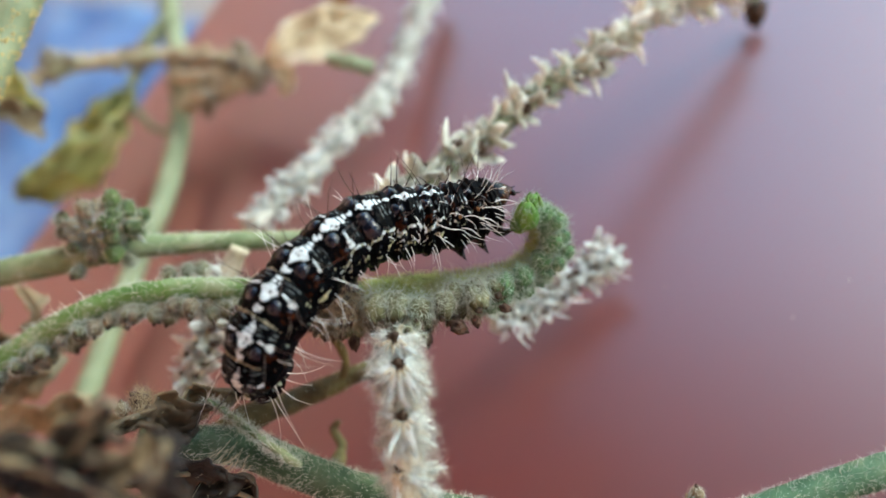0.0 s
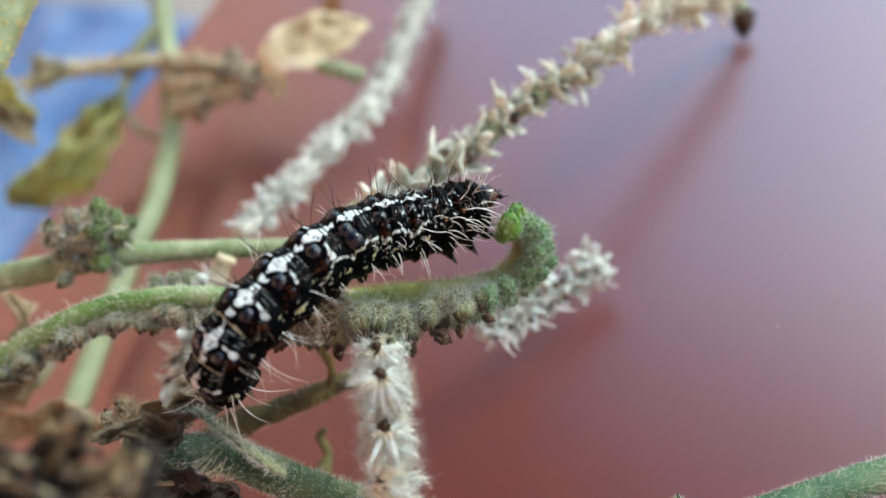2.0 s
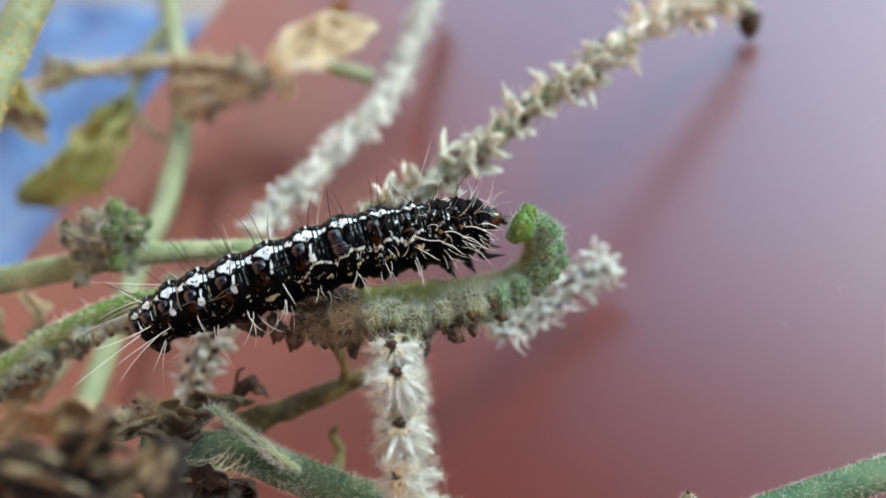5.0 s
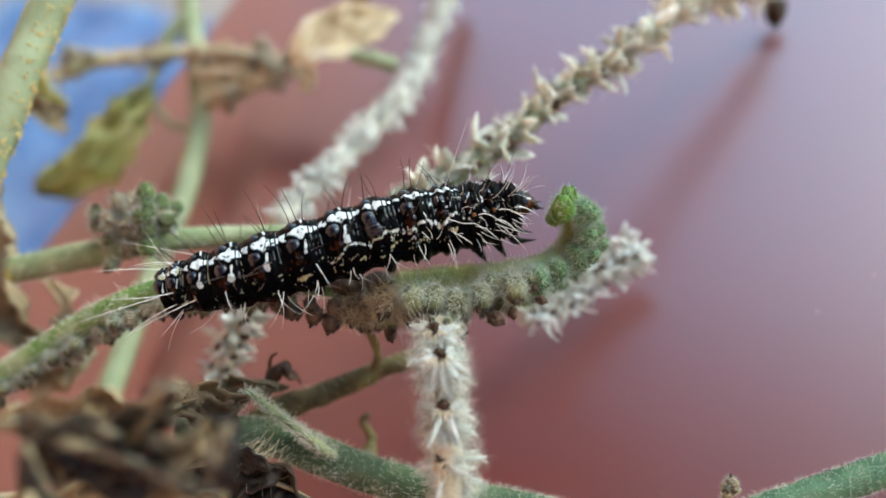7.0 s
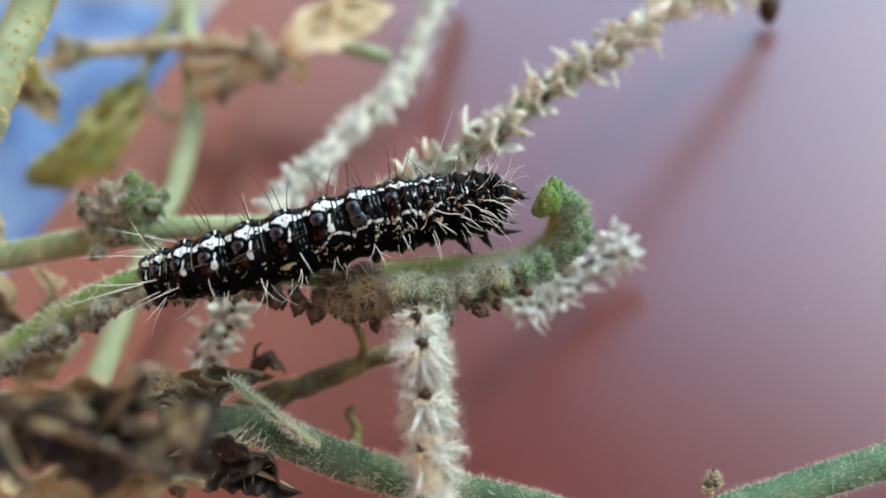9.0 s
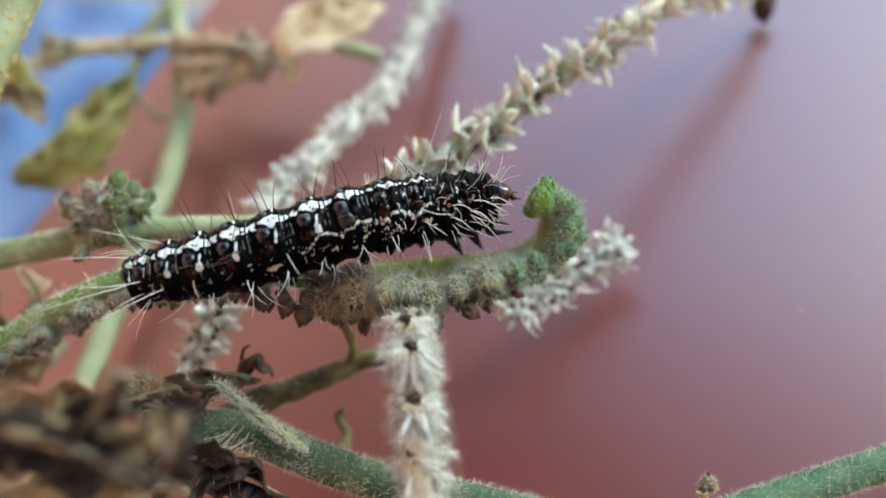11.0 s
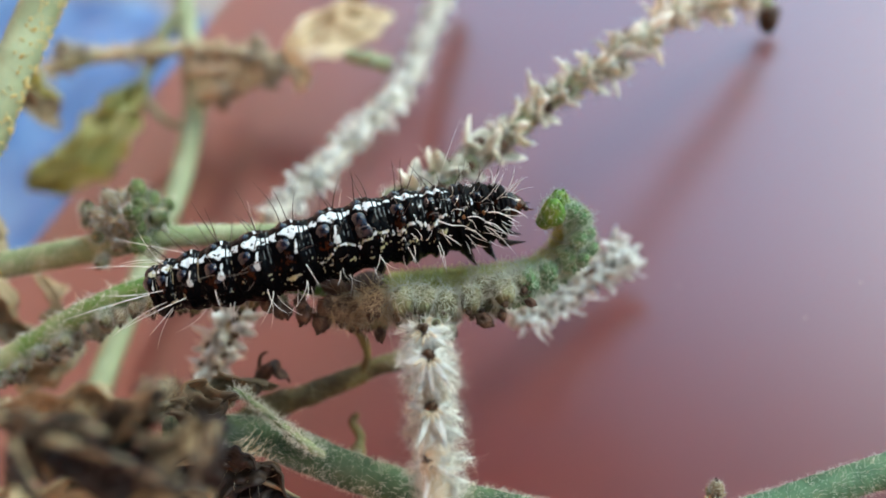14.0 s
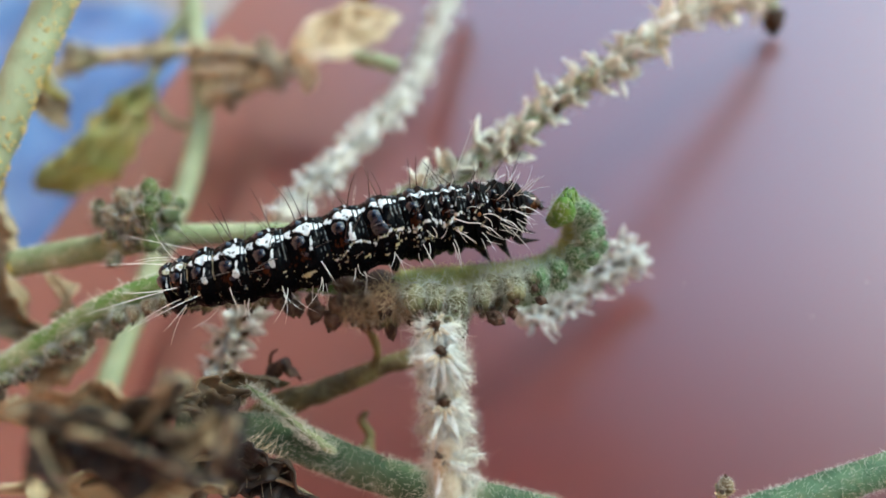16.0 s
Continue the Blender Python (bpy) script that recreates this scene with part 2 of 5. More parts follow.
class Geo:
    """Corners and faces of one mesh, in millimetres."""

    def __init__(self):
        self.v, self.f, self.c = [], [], []

    def tube(self, pts, radii, n=24, sides=10, lumps=0.0, lump_size=1.0):
        p = spline(pts, n)
        start = len(self.v)
        for i, (q, (t, a, b)) in enumerate(zip(p, frames(p))):
            r = along(radii, i / (n - 1))
            for k in range(sides):
                w = 2 * math.pi * k / sides
                d = a * math.cos(w) + b * math.sin(w)
                rr = r * (1 + lumps * noise.noise((q + d * r) / lump_size)) if lumps else r
                self.v.append(q + d * rr)
        for i in range(n - 1):
            for k in range(sides):
                a, b = start + i * sides + k, start + i * sides + (k + 1) % sides
                self.f.append((a, b, b + sides, a + sides))
        self.f.append(tuple(range(start + sides - 1, start - 1, -1)))
        self.f.append(tuple(range(start + (n - 1) * sides, start + n * sides)))
        return p

    def hair(self, root, way, length, r=0.012, bend=0.3, steps=3):
        way = Vector(way).normalized()
        side = way.orthogonal().normalized()
        side.rotate(Matrix.Rotation(random.uniform(0, 6.28), 3, way))
        p = [Vector(root) + way * length * i / steps + side * bend * length * (i / steps) ** 2 for i in range(steps + 1)]
        start = len(self.v)
        other = way.cross(side)
        for i, q in enumerate(p[:-1]):
            rr = r * (1 - 0.6 * i / steps)
            for w in (0, 2.09, 4.19):
                self.v.append(q + (side * math.cos(w) + other * math.sin(w)) * rr)
        self.v.append(p[-1])
        for i in range(steps - 1):
            for k in range(3):
                a, b = start + i * 3 + k, start + i * 3 + (k + 1) % 3
                self.f.append((a, b, b + 3, a + 3))
        last = start + (steps - 1) * 3
        for k in range(3):
            self.f.append((last + k, last + (k + 1) % 3, last + 3))

    def blob(self, centre, axis, length, width, rows=7, sides=9, lumps=0.15, point=0.0):
        """A lumpy egg from its base at centre along the axis."""
        axis = Vector(axis).normalized()
        a = axis.orthogonal().normalized()
        b = axis.cross(a)
        c = Vector(centre)
        start = len(self.v)
        self.v.append(c)
        for i in range(1, rows):
            u = i / rows
            r = width / 2 * math.sin(math.pi * u ** (0.85 + point)) ** 0.75
            for k in range(sides):
                w = 2 * math.pi * k / sides
                d = a * math.cos(w) + b * math.sin(w)
                q = c + axis * length * u + d * r
                self.v.append(q + d * r * lumps * noise.noise(q * (2.2 / max(0.2, width))))
        self.v.append(c + axis * length)
        end = len(self.v) - 1
        for k in range(sides):
            k2 = (k + 1) % sides
            self.f.append((start, start + 1 + k2, start + 1 + k))
            for i in range(rows - 2):
                p0 = start + 1 + i * sides
                self.f.append((p0 + k, p0 + k2, p0 + sides + k2, p0 + sides + k))
            p0 = start + 1 + (rows - 2) * sides
            self.f.append((p0 + k, p0 + k2, end))

    def sheet(self, grid, thick=0.08):
        """A closed thin sheet over a grid of places."""
        nu, nv = len(grid), len(grid[0])
        start = len(self.v)
        norm = []
        for i in range(nu):
            for j in range(nv):
                du = grid[min(i + 1, nu - 1)][j] - grid[max(i - 1, 0)][j]
                dv = grid[i][min(j + 1, nv - 1)] - grid[i][max(j - 1, 0)]
                n = du.cross(dv)
                norm.append(n.normalized() if n.length > 1e-9 else Vector((0, 0, 1)))
        flat = [q for row in grid for q in row]
        for s in (0.5, -0.5):
            self.v.extend(q + n * thick * s for q, n in zip(flat, norm))
        m = nu * nv
        for i in range(nu - 1):
            for j in range(nv - 1):
                a = start + i * nv + j
                self.f.append((a, a + nv, a + nv + 1, a + 1))
                self.f.append((m + a, m + a + 1, m + a + nv + 1, m + a + nv))
        ring = [i * nv for i in range(nu)] + [(nu - 1) * nv + j for j in range(1, nv)]
        ring += [i * nv + nv - 1 for i in range(nu - 2, -1, -1)] + [j for j in range(nv - 2, 0, -1)]
        for a, b in zip(ring, ring[1:] + ring[:1]):
            self.f.append((start + b, start + a, start + m + a, start + m + b))

    def petal(self, base, way, out, length, width, curl=0.4, thick=0.05):
        """A lance-shaped sepal that bends towards out and is hollow along its middle."""
        way = Vector(way).normalized()
        out = Vector(out)
        out = (out - way * out.dot(way)).normalized()
        side = way.cross(out)
        grid = []
        for i in range(5):
            u = i / 4
            w = width / 2 * (0.75 + 0.9 * u) * (1 - u) ** 0.8 + 0.012
            mid = Vector(base) + way * length * u + out * curl * length * u * u
            grid.append([mid + side * w * s + out * (0.45 * w * (1 - s * s)) for s in (-1, 0, 1)])
        self.sheet(grid, thick)

    def wool(self, pts, radii, n, length, r=0.011, slant=0.35, keep=None):
        """n soft hairs that stand off a tube."""
        p = spline(pts, 80)
        fr = frames(p)
        for _ in range(n):
            i = random.randrange(80)
            t, a, b = fr[i]
            w = random.uniform(0, 6.283)
            d = a * math.cos(w) + b * math.sin(w)
            if keep and not keep(d):
                continue
            rad = along(radii, i / 79)
            q = p[i] + t * random.uniform(-0.3, 0.3) + d * rad * 0.93
            self.hair(q, d + t * random.gauss(0, slant), length * random.uniform(0.5, 1.3), r, random.uniform(0, 0.5))

    def mesh(self, name, mat, smooth=True):
        me = bpy.data.meshes.new(name)
        me.from_pydata([q * MM for q in self.v], [], self.f)
        me.polygons.foreach_set("use_smooth", [smooth] * len(self.f))
        me.materials.append(mat)
        me.update()
        return me


def part(name, geo, mat, parent=None, label="", smooth=True):
    ob = new(name, geo.mesh(name, mat, smooth))
    ob.parent = parent
    return tagged(ob, label)


def put(name, mesh, parent, m, label=""):
    ob = new(name, mesh)
    ob.parent = parent
    ob.matrix_basis = m
    return tagged(ob, label)


def thing(name, label, category, group=""):
    return tagged(new(name), label, category, group)


def stand(at, axis, roll=0.0, size=1.0):
    """A pose at a place in millimetres whose z runs along the axis."""
    q = Vector(axis).to_track_quat("Z", "Y").to_matrix().to_4x4()
    return Matrix.Translation(Vector(at) * MM) @ q @ Matrix.Rotation(roll, 4, "Z") @ Matrix.Diagonal((size, size, size, 1))


# ---- table, floor, unseen walls and ceiling ----
def slab(name, corners, top, thick, mat, kind, bevel):
    bm = bmesh.new()
    vs = [bm.verts.new((x * MM, y * MM, top * MM)) for x, y in corners]
    face = bm.faces.new(vs)
    if face.normal.z < 0:
        face.normal_flip()
    ext = bmesh.ops.extrude_face_region(bm, geom=[face])
    for v in [g for g in ext["geom"] if isinstance(g, bmesh.types.BMVert)]:
        v.co.z -= thick * MM
    bmesh.ops.recalc_face_normals(bm, faces=bm.faces[:])
    if bevel:
        bmesh.ops.bevel(bm, geom=bm.edges[:], offset=bevel * MM, segments=4, affect="EDGES")
    me = bpy.data.meshes.new(name)
    bm.to_mesh(me)
    bm.free()
    me.materials.append(mat)
    ob = new(name, me)
    if kind:
        tagged(ob, kind=kind)
    return ob


def build_table():
    e0, e1 = Vector((-11.56, 107.26, 0.00)), Vector((-46.03, 81.58, 0.00))      # two places on the table's edge
    d = (e0 - e1).normalized()
    inward = Vector((d.y, -d.x, 0))
    a, b = e1 - d * 330, e1 + d * 300
    c, f = b + inward * 520, a + inward * 520
    t = thing("table", "glossy red painted table top with soft reflections", "table")
    top = slab("table_top", [q.xy for q in (a, b, c, f)], 0, 12, M_TABLE, "", 3)
    top.parent = t
    for q in (a, b, c, f):
        mid = (a + b + c + f) / 4
        s = q + (mid - q).normalized() * 60
        g = Geo()
        g.tube([(s.x, s.y, -10), (s.x, s.y, -450)], [20, 15], 4, 12)
        part("leg", g, M_TABLE, t)


build_table()
floor = slab("floor", [(-15000, -15000), (15000, -15000), (15000, 15000), (-15000, 15000)], -450, 100, M_FLOOR, "structure", 0)

# unseen walls, added for warm bounce; the north one slants to catch the sun
slab("unseen_wall_west", [(-1300, -1300), (-1200, -1300), (-1200, 1700), (-1300, 1700)], 2195, 2645, M_UNSEEN_WALL, "structure", 0)
slab("unseen_wall_south", [(-1195, -1300), (950, -1300), (950, -1200), (-1195, -1200)], 2195, 2645, M_UNSEEN_WALL, "structure", 0)
slab("unseen_wall_north", [(-1195, 900), (220, 1750), (220, 1850), (-1195, 1000)], 2195, 2645, M_UNSEEN_WALL, "structure", 0)
# added out of view to block sky; its edge shapes the table's sheen
slab("unseen_ceiling", [(-1300, -1300), (1150, -1300), (1150, 300), (560, 800), (60, 1660), (-1300, 1020)], 2300, 100, M_UNSEEN_CEILING, "structure", 0)


def build_blue():
    """A blue plastic sheet crumpled on the floor beyond the table's edge."""
    g = Geo()
    o, u, v = Vector((-400, 760, -448)), Vector((0.83, 0.55, 0)), Vector((-0.55, 0.83, 0))
    grid = []
    for i in range(30):
        row = []
        for j in range(30):
            x, y = (i - 14.5) * 19, (j - 14.5) * 20
            q = o + u * x + v * y
            q.x += 40 * noise.noise(q / 130)
            q.y += 40 * noise.noise(q / 130 + Vector((7, 3, 1)))
            q.z = -440 + 22 * (1 + noise.noise(q / 110)) + 8 * noise.noise(q / 40)
            row.append(q)
        grid.append(row)
    g.sheet(grid, 2.0)
    tagged(part("plastic_sheet", g, M_BLUE), "crumpled blue plastic sheet lying on the grey floor", "plastic sheet")


build_blue()


def build_dust():
    g = Geo()
    for _ in range(70):
        q = Vector((random.uniform(-20, 80), random.uniform(10, 110), 0))
        g.blob(q, (random.gauss(0, 1), random.gauss(0, 1), 0.3), random.uniform(0.08, 0.25), random.uniform(0.06, 0.14), 4, 5)
    tagged(part("dust", g, M_STRAW), "pale dust specks lying on the red table", "dust", kind="stuff")


build_dust()


# ---- parts of the plant that repeat ----
def calyx_meshes(open_, hairs, wide, long_=1.0, skin=M_SEPAL):
    """Withered calyces: a woolly cup with five pointed lobes round a brown seed."""
    out = []
    for k in range(6):
        g, s, h = Geo(), Geo(), Geo()
        g.tube([(0, 0, -0.5), (0, 0, 0.0), (0, 0, 0.45), (0, 0, 0.6)], [0.3, 0.55, 0.52, 0.3], 6, 10, 0.2, 0.5)
        turn = random.uniform(0, 6)
        for i in range(5):
            w = turn + i * 1.2566 + random.uniform(-0.25, 0.25)
            o = Vector((math.cos(w), math.sin(w), 0))
            long = random.uniform(0.9, 1.5) * long_
            lean = open_ * random.uniform(0.6, 1.4)
            way = o * lean + Vector((0, 0, 1))
            g.petal(o * 0.40 + Vector((0, 0, 0.35)), way, o, long, wide * random.uniform(0.8, 1.2), random.uniform(-0.2, 0.6), 0.05)
            for _ in range(hairs // 5):
                z = random.uniform(-0.3, 1.0)
                root = o * 0.5 + Vector((0, 0, z)) if z < 0.35 else o * 0.42 + Vector((0, 0, 0.35)) + way.normalized() * (z - 0.35) * long
                root += Vector((-o.y, o.x, 0)) * random.uniform(-0.3, 0.3)
                h.hair(root, o + Vector((random.gauss(0, 0.6), random.gauss(0, 0.6), random.gauss(0.3, 0.5))), random.uniform(0.25, 0.75), 0.021, 0.4)
        s.blob((0, 0, 0.35), (0, 0, 1), 0.55, 0.66, lumps=0.5)
        out.append((g.mesh("calyx", skin), s.mesh("seed", M_SEED), h.mesh("hairs", M_WOOL)))
    return out


def calyx(kinds, t, at, axis, size, seed=True):
    c, s, h = random.choice(kinds)
    ob = put("calyx", c, t, stand(at, axis, random.uniform(0, 6), size))
    if seed:
        put("seed", s, ob, Matrix.Identity(4))
    put("hairs", h, ob, Matrix.Identity(4))
    return ob


def bud_meshes(body, wool, hairs, pointed, tip=False, bare=0.95, curl=1.0, long_=1.0, fine=0.015):
    out = []
    for k in range(4):
        g, h = Geo(), Geo()
        g.blob((0, 0, 0), (0, 0, 1), 1.7, 1.25, 8, 10, 0.22, pointed)
        for i in range(5):
            w = i * 1.2566 + k
            o = Vector((math.cos(w), math.sin(w), 0))
            g.petal(o * 0.5 + Vector((0, 0, 0.5)), Vector((0, 0, 1)) - o * 0.1, o, 1.15, 0.55, -0.1, 0.1)
        for _ in range(hairs):
            w, u = random.uniform(0, 6.283), random.uniform(0.05, bare)
            o = Vector((math.cos(w), math.sin(w), 0))
            r = 0.6 * math.sin(math.pi * u) ** 0.75
            h.hair(o * r + Vector((0, 0, 1.7 * u)), o + Vector((random.gauss(0, 0.4), random.gauss(0, 0.4), 0.5)), random.uniform(0.16, 0.42) * long_, fine, curl * random.uniform(0.5, 1.5), 5)
        s = Geo()
        s.blob((0, 0, 1.45), (random.gauss(0, 0.2), random.gauss(0, 0.2), 1), 0.5, 0.36, 6, 8, 0.5)
        out.append((g.mesh("bud", body), h.mesh("hairs", wool), s.mesh("tip", M_SEED) if tip else None))
    return out


def whorl_meshes():
    """Woolly whorls of a dried spike: a dark seed from which white lobes arch out and hang like a roof; x is the way they hang, z faces out."""
    out = []
    for k in range(4):
        g, s, h = Geo(), Geo(), Geo()
        g.blob((0.6, 0, -1.9), (0.0, 0, 1), 1.7, 2.2, 8, 12, 0.3)
        rows = [(w * 20.0, 0.25, 0.0, 2.15 - 0.006 * abs(w * 20.0)) for w in range(-6, 7)]
        rows += [(random.uniform(-75, 75), 0.9, -0.55, 1.7) for _ in range(9)] + [(sgn * random.uniform(50, 110), 1.0, -1.1, 1.45) for sgn in (-1, 1) for _ in range(6)]
        for w, x0, z0, long in rows:
            a = radians(w + random.uniform(-9, 9))
            o = Vector((math.cos(a), math.sin(a), 0))
            long *= random.uniform(0.75, 1.15)
            base = Vector((x0 if abs(w) < 90 else 0.15, math.sin(a) * 0.3, z0))
            rise = random.uniform(-0.1, 0.30)
            bend = random.uniform(0.3, 0.85) if abs(w) > 50 or random.random() < 0.8 else random.uniform(-0.3, 0.0)
            way = (o + Vector((0, 0, rise))).normalized()
            g.petal(base, way, (0, 0, -1), long, random.uniform(0.35, 0.7), bend, 0.05)
            for _ in range(64):
                u = random.uniform(0.05, 1.0)
                root = base + way * long * u + Vector((random.gauss(0, 0.08), random.gauss(0, 0.08), -bend * long * u * u + random.uniform(-0.25, 0.12)))
                root += Vector((-o.y, o.x, 0)) * random.gauss(0, 0.17)
                h.hair(root, way * 1.2 + Vector((0.7 + random.gauss(0, 0.4), random.gauss(0, 0.4), -bend * u + random.gauss(0.05, 0.3))), random.uniform(0.3, 0.85), 0.014, random.uniform(0.6, 2.0), 5)
        s.blob((-0.05, 0, -0.25), (-0.2, 0, 1), 0.75, 0.75, lumps=0.6)
        for i in range(6):
            a = random.uniform(0, 6.283)
            s.petal((math.cos(a) * 0.2, math.sin(a) * 0.25, 0.1), (math.cos(a) * 0.7, math.sin(a) * 0.9, random.uniform(0.5, 1)), (math.cos(a), math.sin(a), 0), random.uniform(0.35, 0.6), 0.3, 0.3, 0.05)
        y = Geo()
        for i in range(5):
            a = radians(-60 + 30 * i)
            y.petal((math.cos(a) * 0.25, math.sin(a) * 0.3, 0.08), (math.cos(a), math.sin(a), 0.25), (0, 0, -1), random.uniform(0.5, 0.9), 0.3, 0.25, 0.05)
        out.append((g.mesh("calyx", M_SNOW), s.mesh("seed", M_SEED), h.mesh("hairs", M_WOOL), y.mesh("collar", M_STRAW)))
    return out


def woolly_spike(label, pts, radii, seeds):
    """A stalk that carries one whorl of white lobes below each seed."""
    t = thing("flower_spike", label, "flower spike", "dried flower spikes")
    g, h = Geo(), Geo()
    p = g.tube(pts, radii, 60, 10, 0.25, 0.7)
    h.wool(pts, radii, 900, 0.8, 0.018, 0.9)
    part("stalk", g, M_STRAW, t)
    part("hairs", h, M_WOOL, t)
    fr = frames(p)
    for i, q in enumerate(seeds):
        q = Vector(q)
        k = min(range(60), key=lambda j: (p[j] - q).length)
        x = fr[k][0]
        z = q - p[k]
        z = (z - x * z.dot(x)).normalized()
        m = Matrix.Translation(q * MM) @ Matrix((x, z.cross(x), z)).transposed().to_4x4() @ Matrix.Diagonal((1, 0.88 if i % 2 else -0.88, 1, 1))
        c, seed, hairs, lobes = WHORLS[i % 4]
        ob = put("calyx", c, t, m)
        put("seed", seed, ob, Matrix.Diagonal((0.78, 0.78, 0.9, 1)), "dark brown seed")
        put("collar", lobes, ob, Matrix.Identity(4), "straw-yellow collar under the seed")
        put("hairs", hairs, ob, Matrix.Identity(4))
    return t


WHORLS = whorl_meshes()
CALYX = calyx_meshes(1.3, 40, 0.8, 1.0, M_SNOW)
DRYCUPS = calyx_meshes(0.9, 30, 0.8, 0.9, M_DULLLEAF)
STARS = calyx_meshes(0.9, 70, 0.95, 0.9)
BUDS = bud_meshes(M_BUD, M_GREENWOOL, 340, 0.1, False, 0.95, 2.0, 0.95, 0.012)
DEEPBUDS = bud_meshes(M_KNOB, M_DULLWOOL, 60, 0.1, False, 0.95, 1.2, 1.3)
GREYBUDS = bud_meshes(M_GREYBUD, M_PALEWOOL, 430, 0.2, True, 0.72, 2.2, 1.0, 0.0115)
CURLYBUDS = bud_meshes(M_DARKBUD, M_TANWOOL, 620, 0.2, True, 0.85, 2.4, 1.2, 0.013)
WITHERED = bud_meshes(M_BROWNLEAF, M_DULLWOOL, 300, 0.3, True)
DARKBUDS = bud_meshes(M_DARKBUD, M_BROWNLEAF, 40, 0.4, True)
SEEDHEAD = bud_meshes(M_SEED, M_SEED, 30, 0.3, True)
YOUNG = bud_meshes(M_YOUNG, M_GREENWOOL, 200, 0.0, False, 0.95, 1.8, 0.7, 0.011)


def bud(kinds, parent, at, axis, size, name="bud"):
    body, hair, tip = random.choice(kinds)
    ob = put(name, body, parent, stand(at, axis, random.uniform(0, 6), size))
    put("hairs", hair, ob, Matrix.Identity(4))
    if tip:
        put("tip", tip, ob, Matrix.Identity(4))
    return ob


def spike(label, pts, radii, step, size, facing, stem=M_STRAW, first=0.0, last=1.0, spread=0.75, slope=0.5, wool=300, kinds=None):
    """A dried flower spike: a stalk set with withered calyces in two rows that face one way."""
    kinds = kinds or CALYX
    t = thing("flower_spike", label, "flower spike", "dried flower spikes")
    g, h = Geo(), Geo()
    p = g.tube(pts, radii, 60, 9, 0.25, 0.7)
    h.wool(pts, radii, wool, 0.6, 0.02)
    part("stalk", g, stem, t)
    part("hairs", h, M_WOOL, t)
    length = sum((b - a).length for a, b in zip(p, p[1:]))
    n = int(length * (last - first) / step)
    fr = frames(p)
    facing = Vector(facing)
    for i in range(n):
        u = max(0.0, first + (i + 0.5) * step / length)
        k = min(59, int(u * 59))
        tan = fr[k][0]
        face = (facing - tan * facing.dot(tan)).normalized()
        side = tan.cross(face)
        for row in (-1, 1) if i % 2 else (-0.8, 1.2):
            if random.random() < 0.06:
                continue
            d = (face * random.uniform(0.35, 1.0) + side * row * spread * random.uniform(0.6, 1.3) + tan * slope * random.uniform(0.3, 1.3)).normalized()
            at = p[k] + tan * (random.uniform(-0.15, 0.15) * step + row * step * 0.27)
            calyx(kinds, t, at, d, size * random.uniform(0.8, 1.15))
    return t


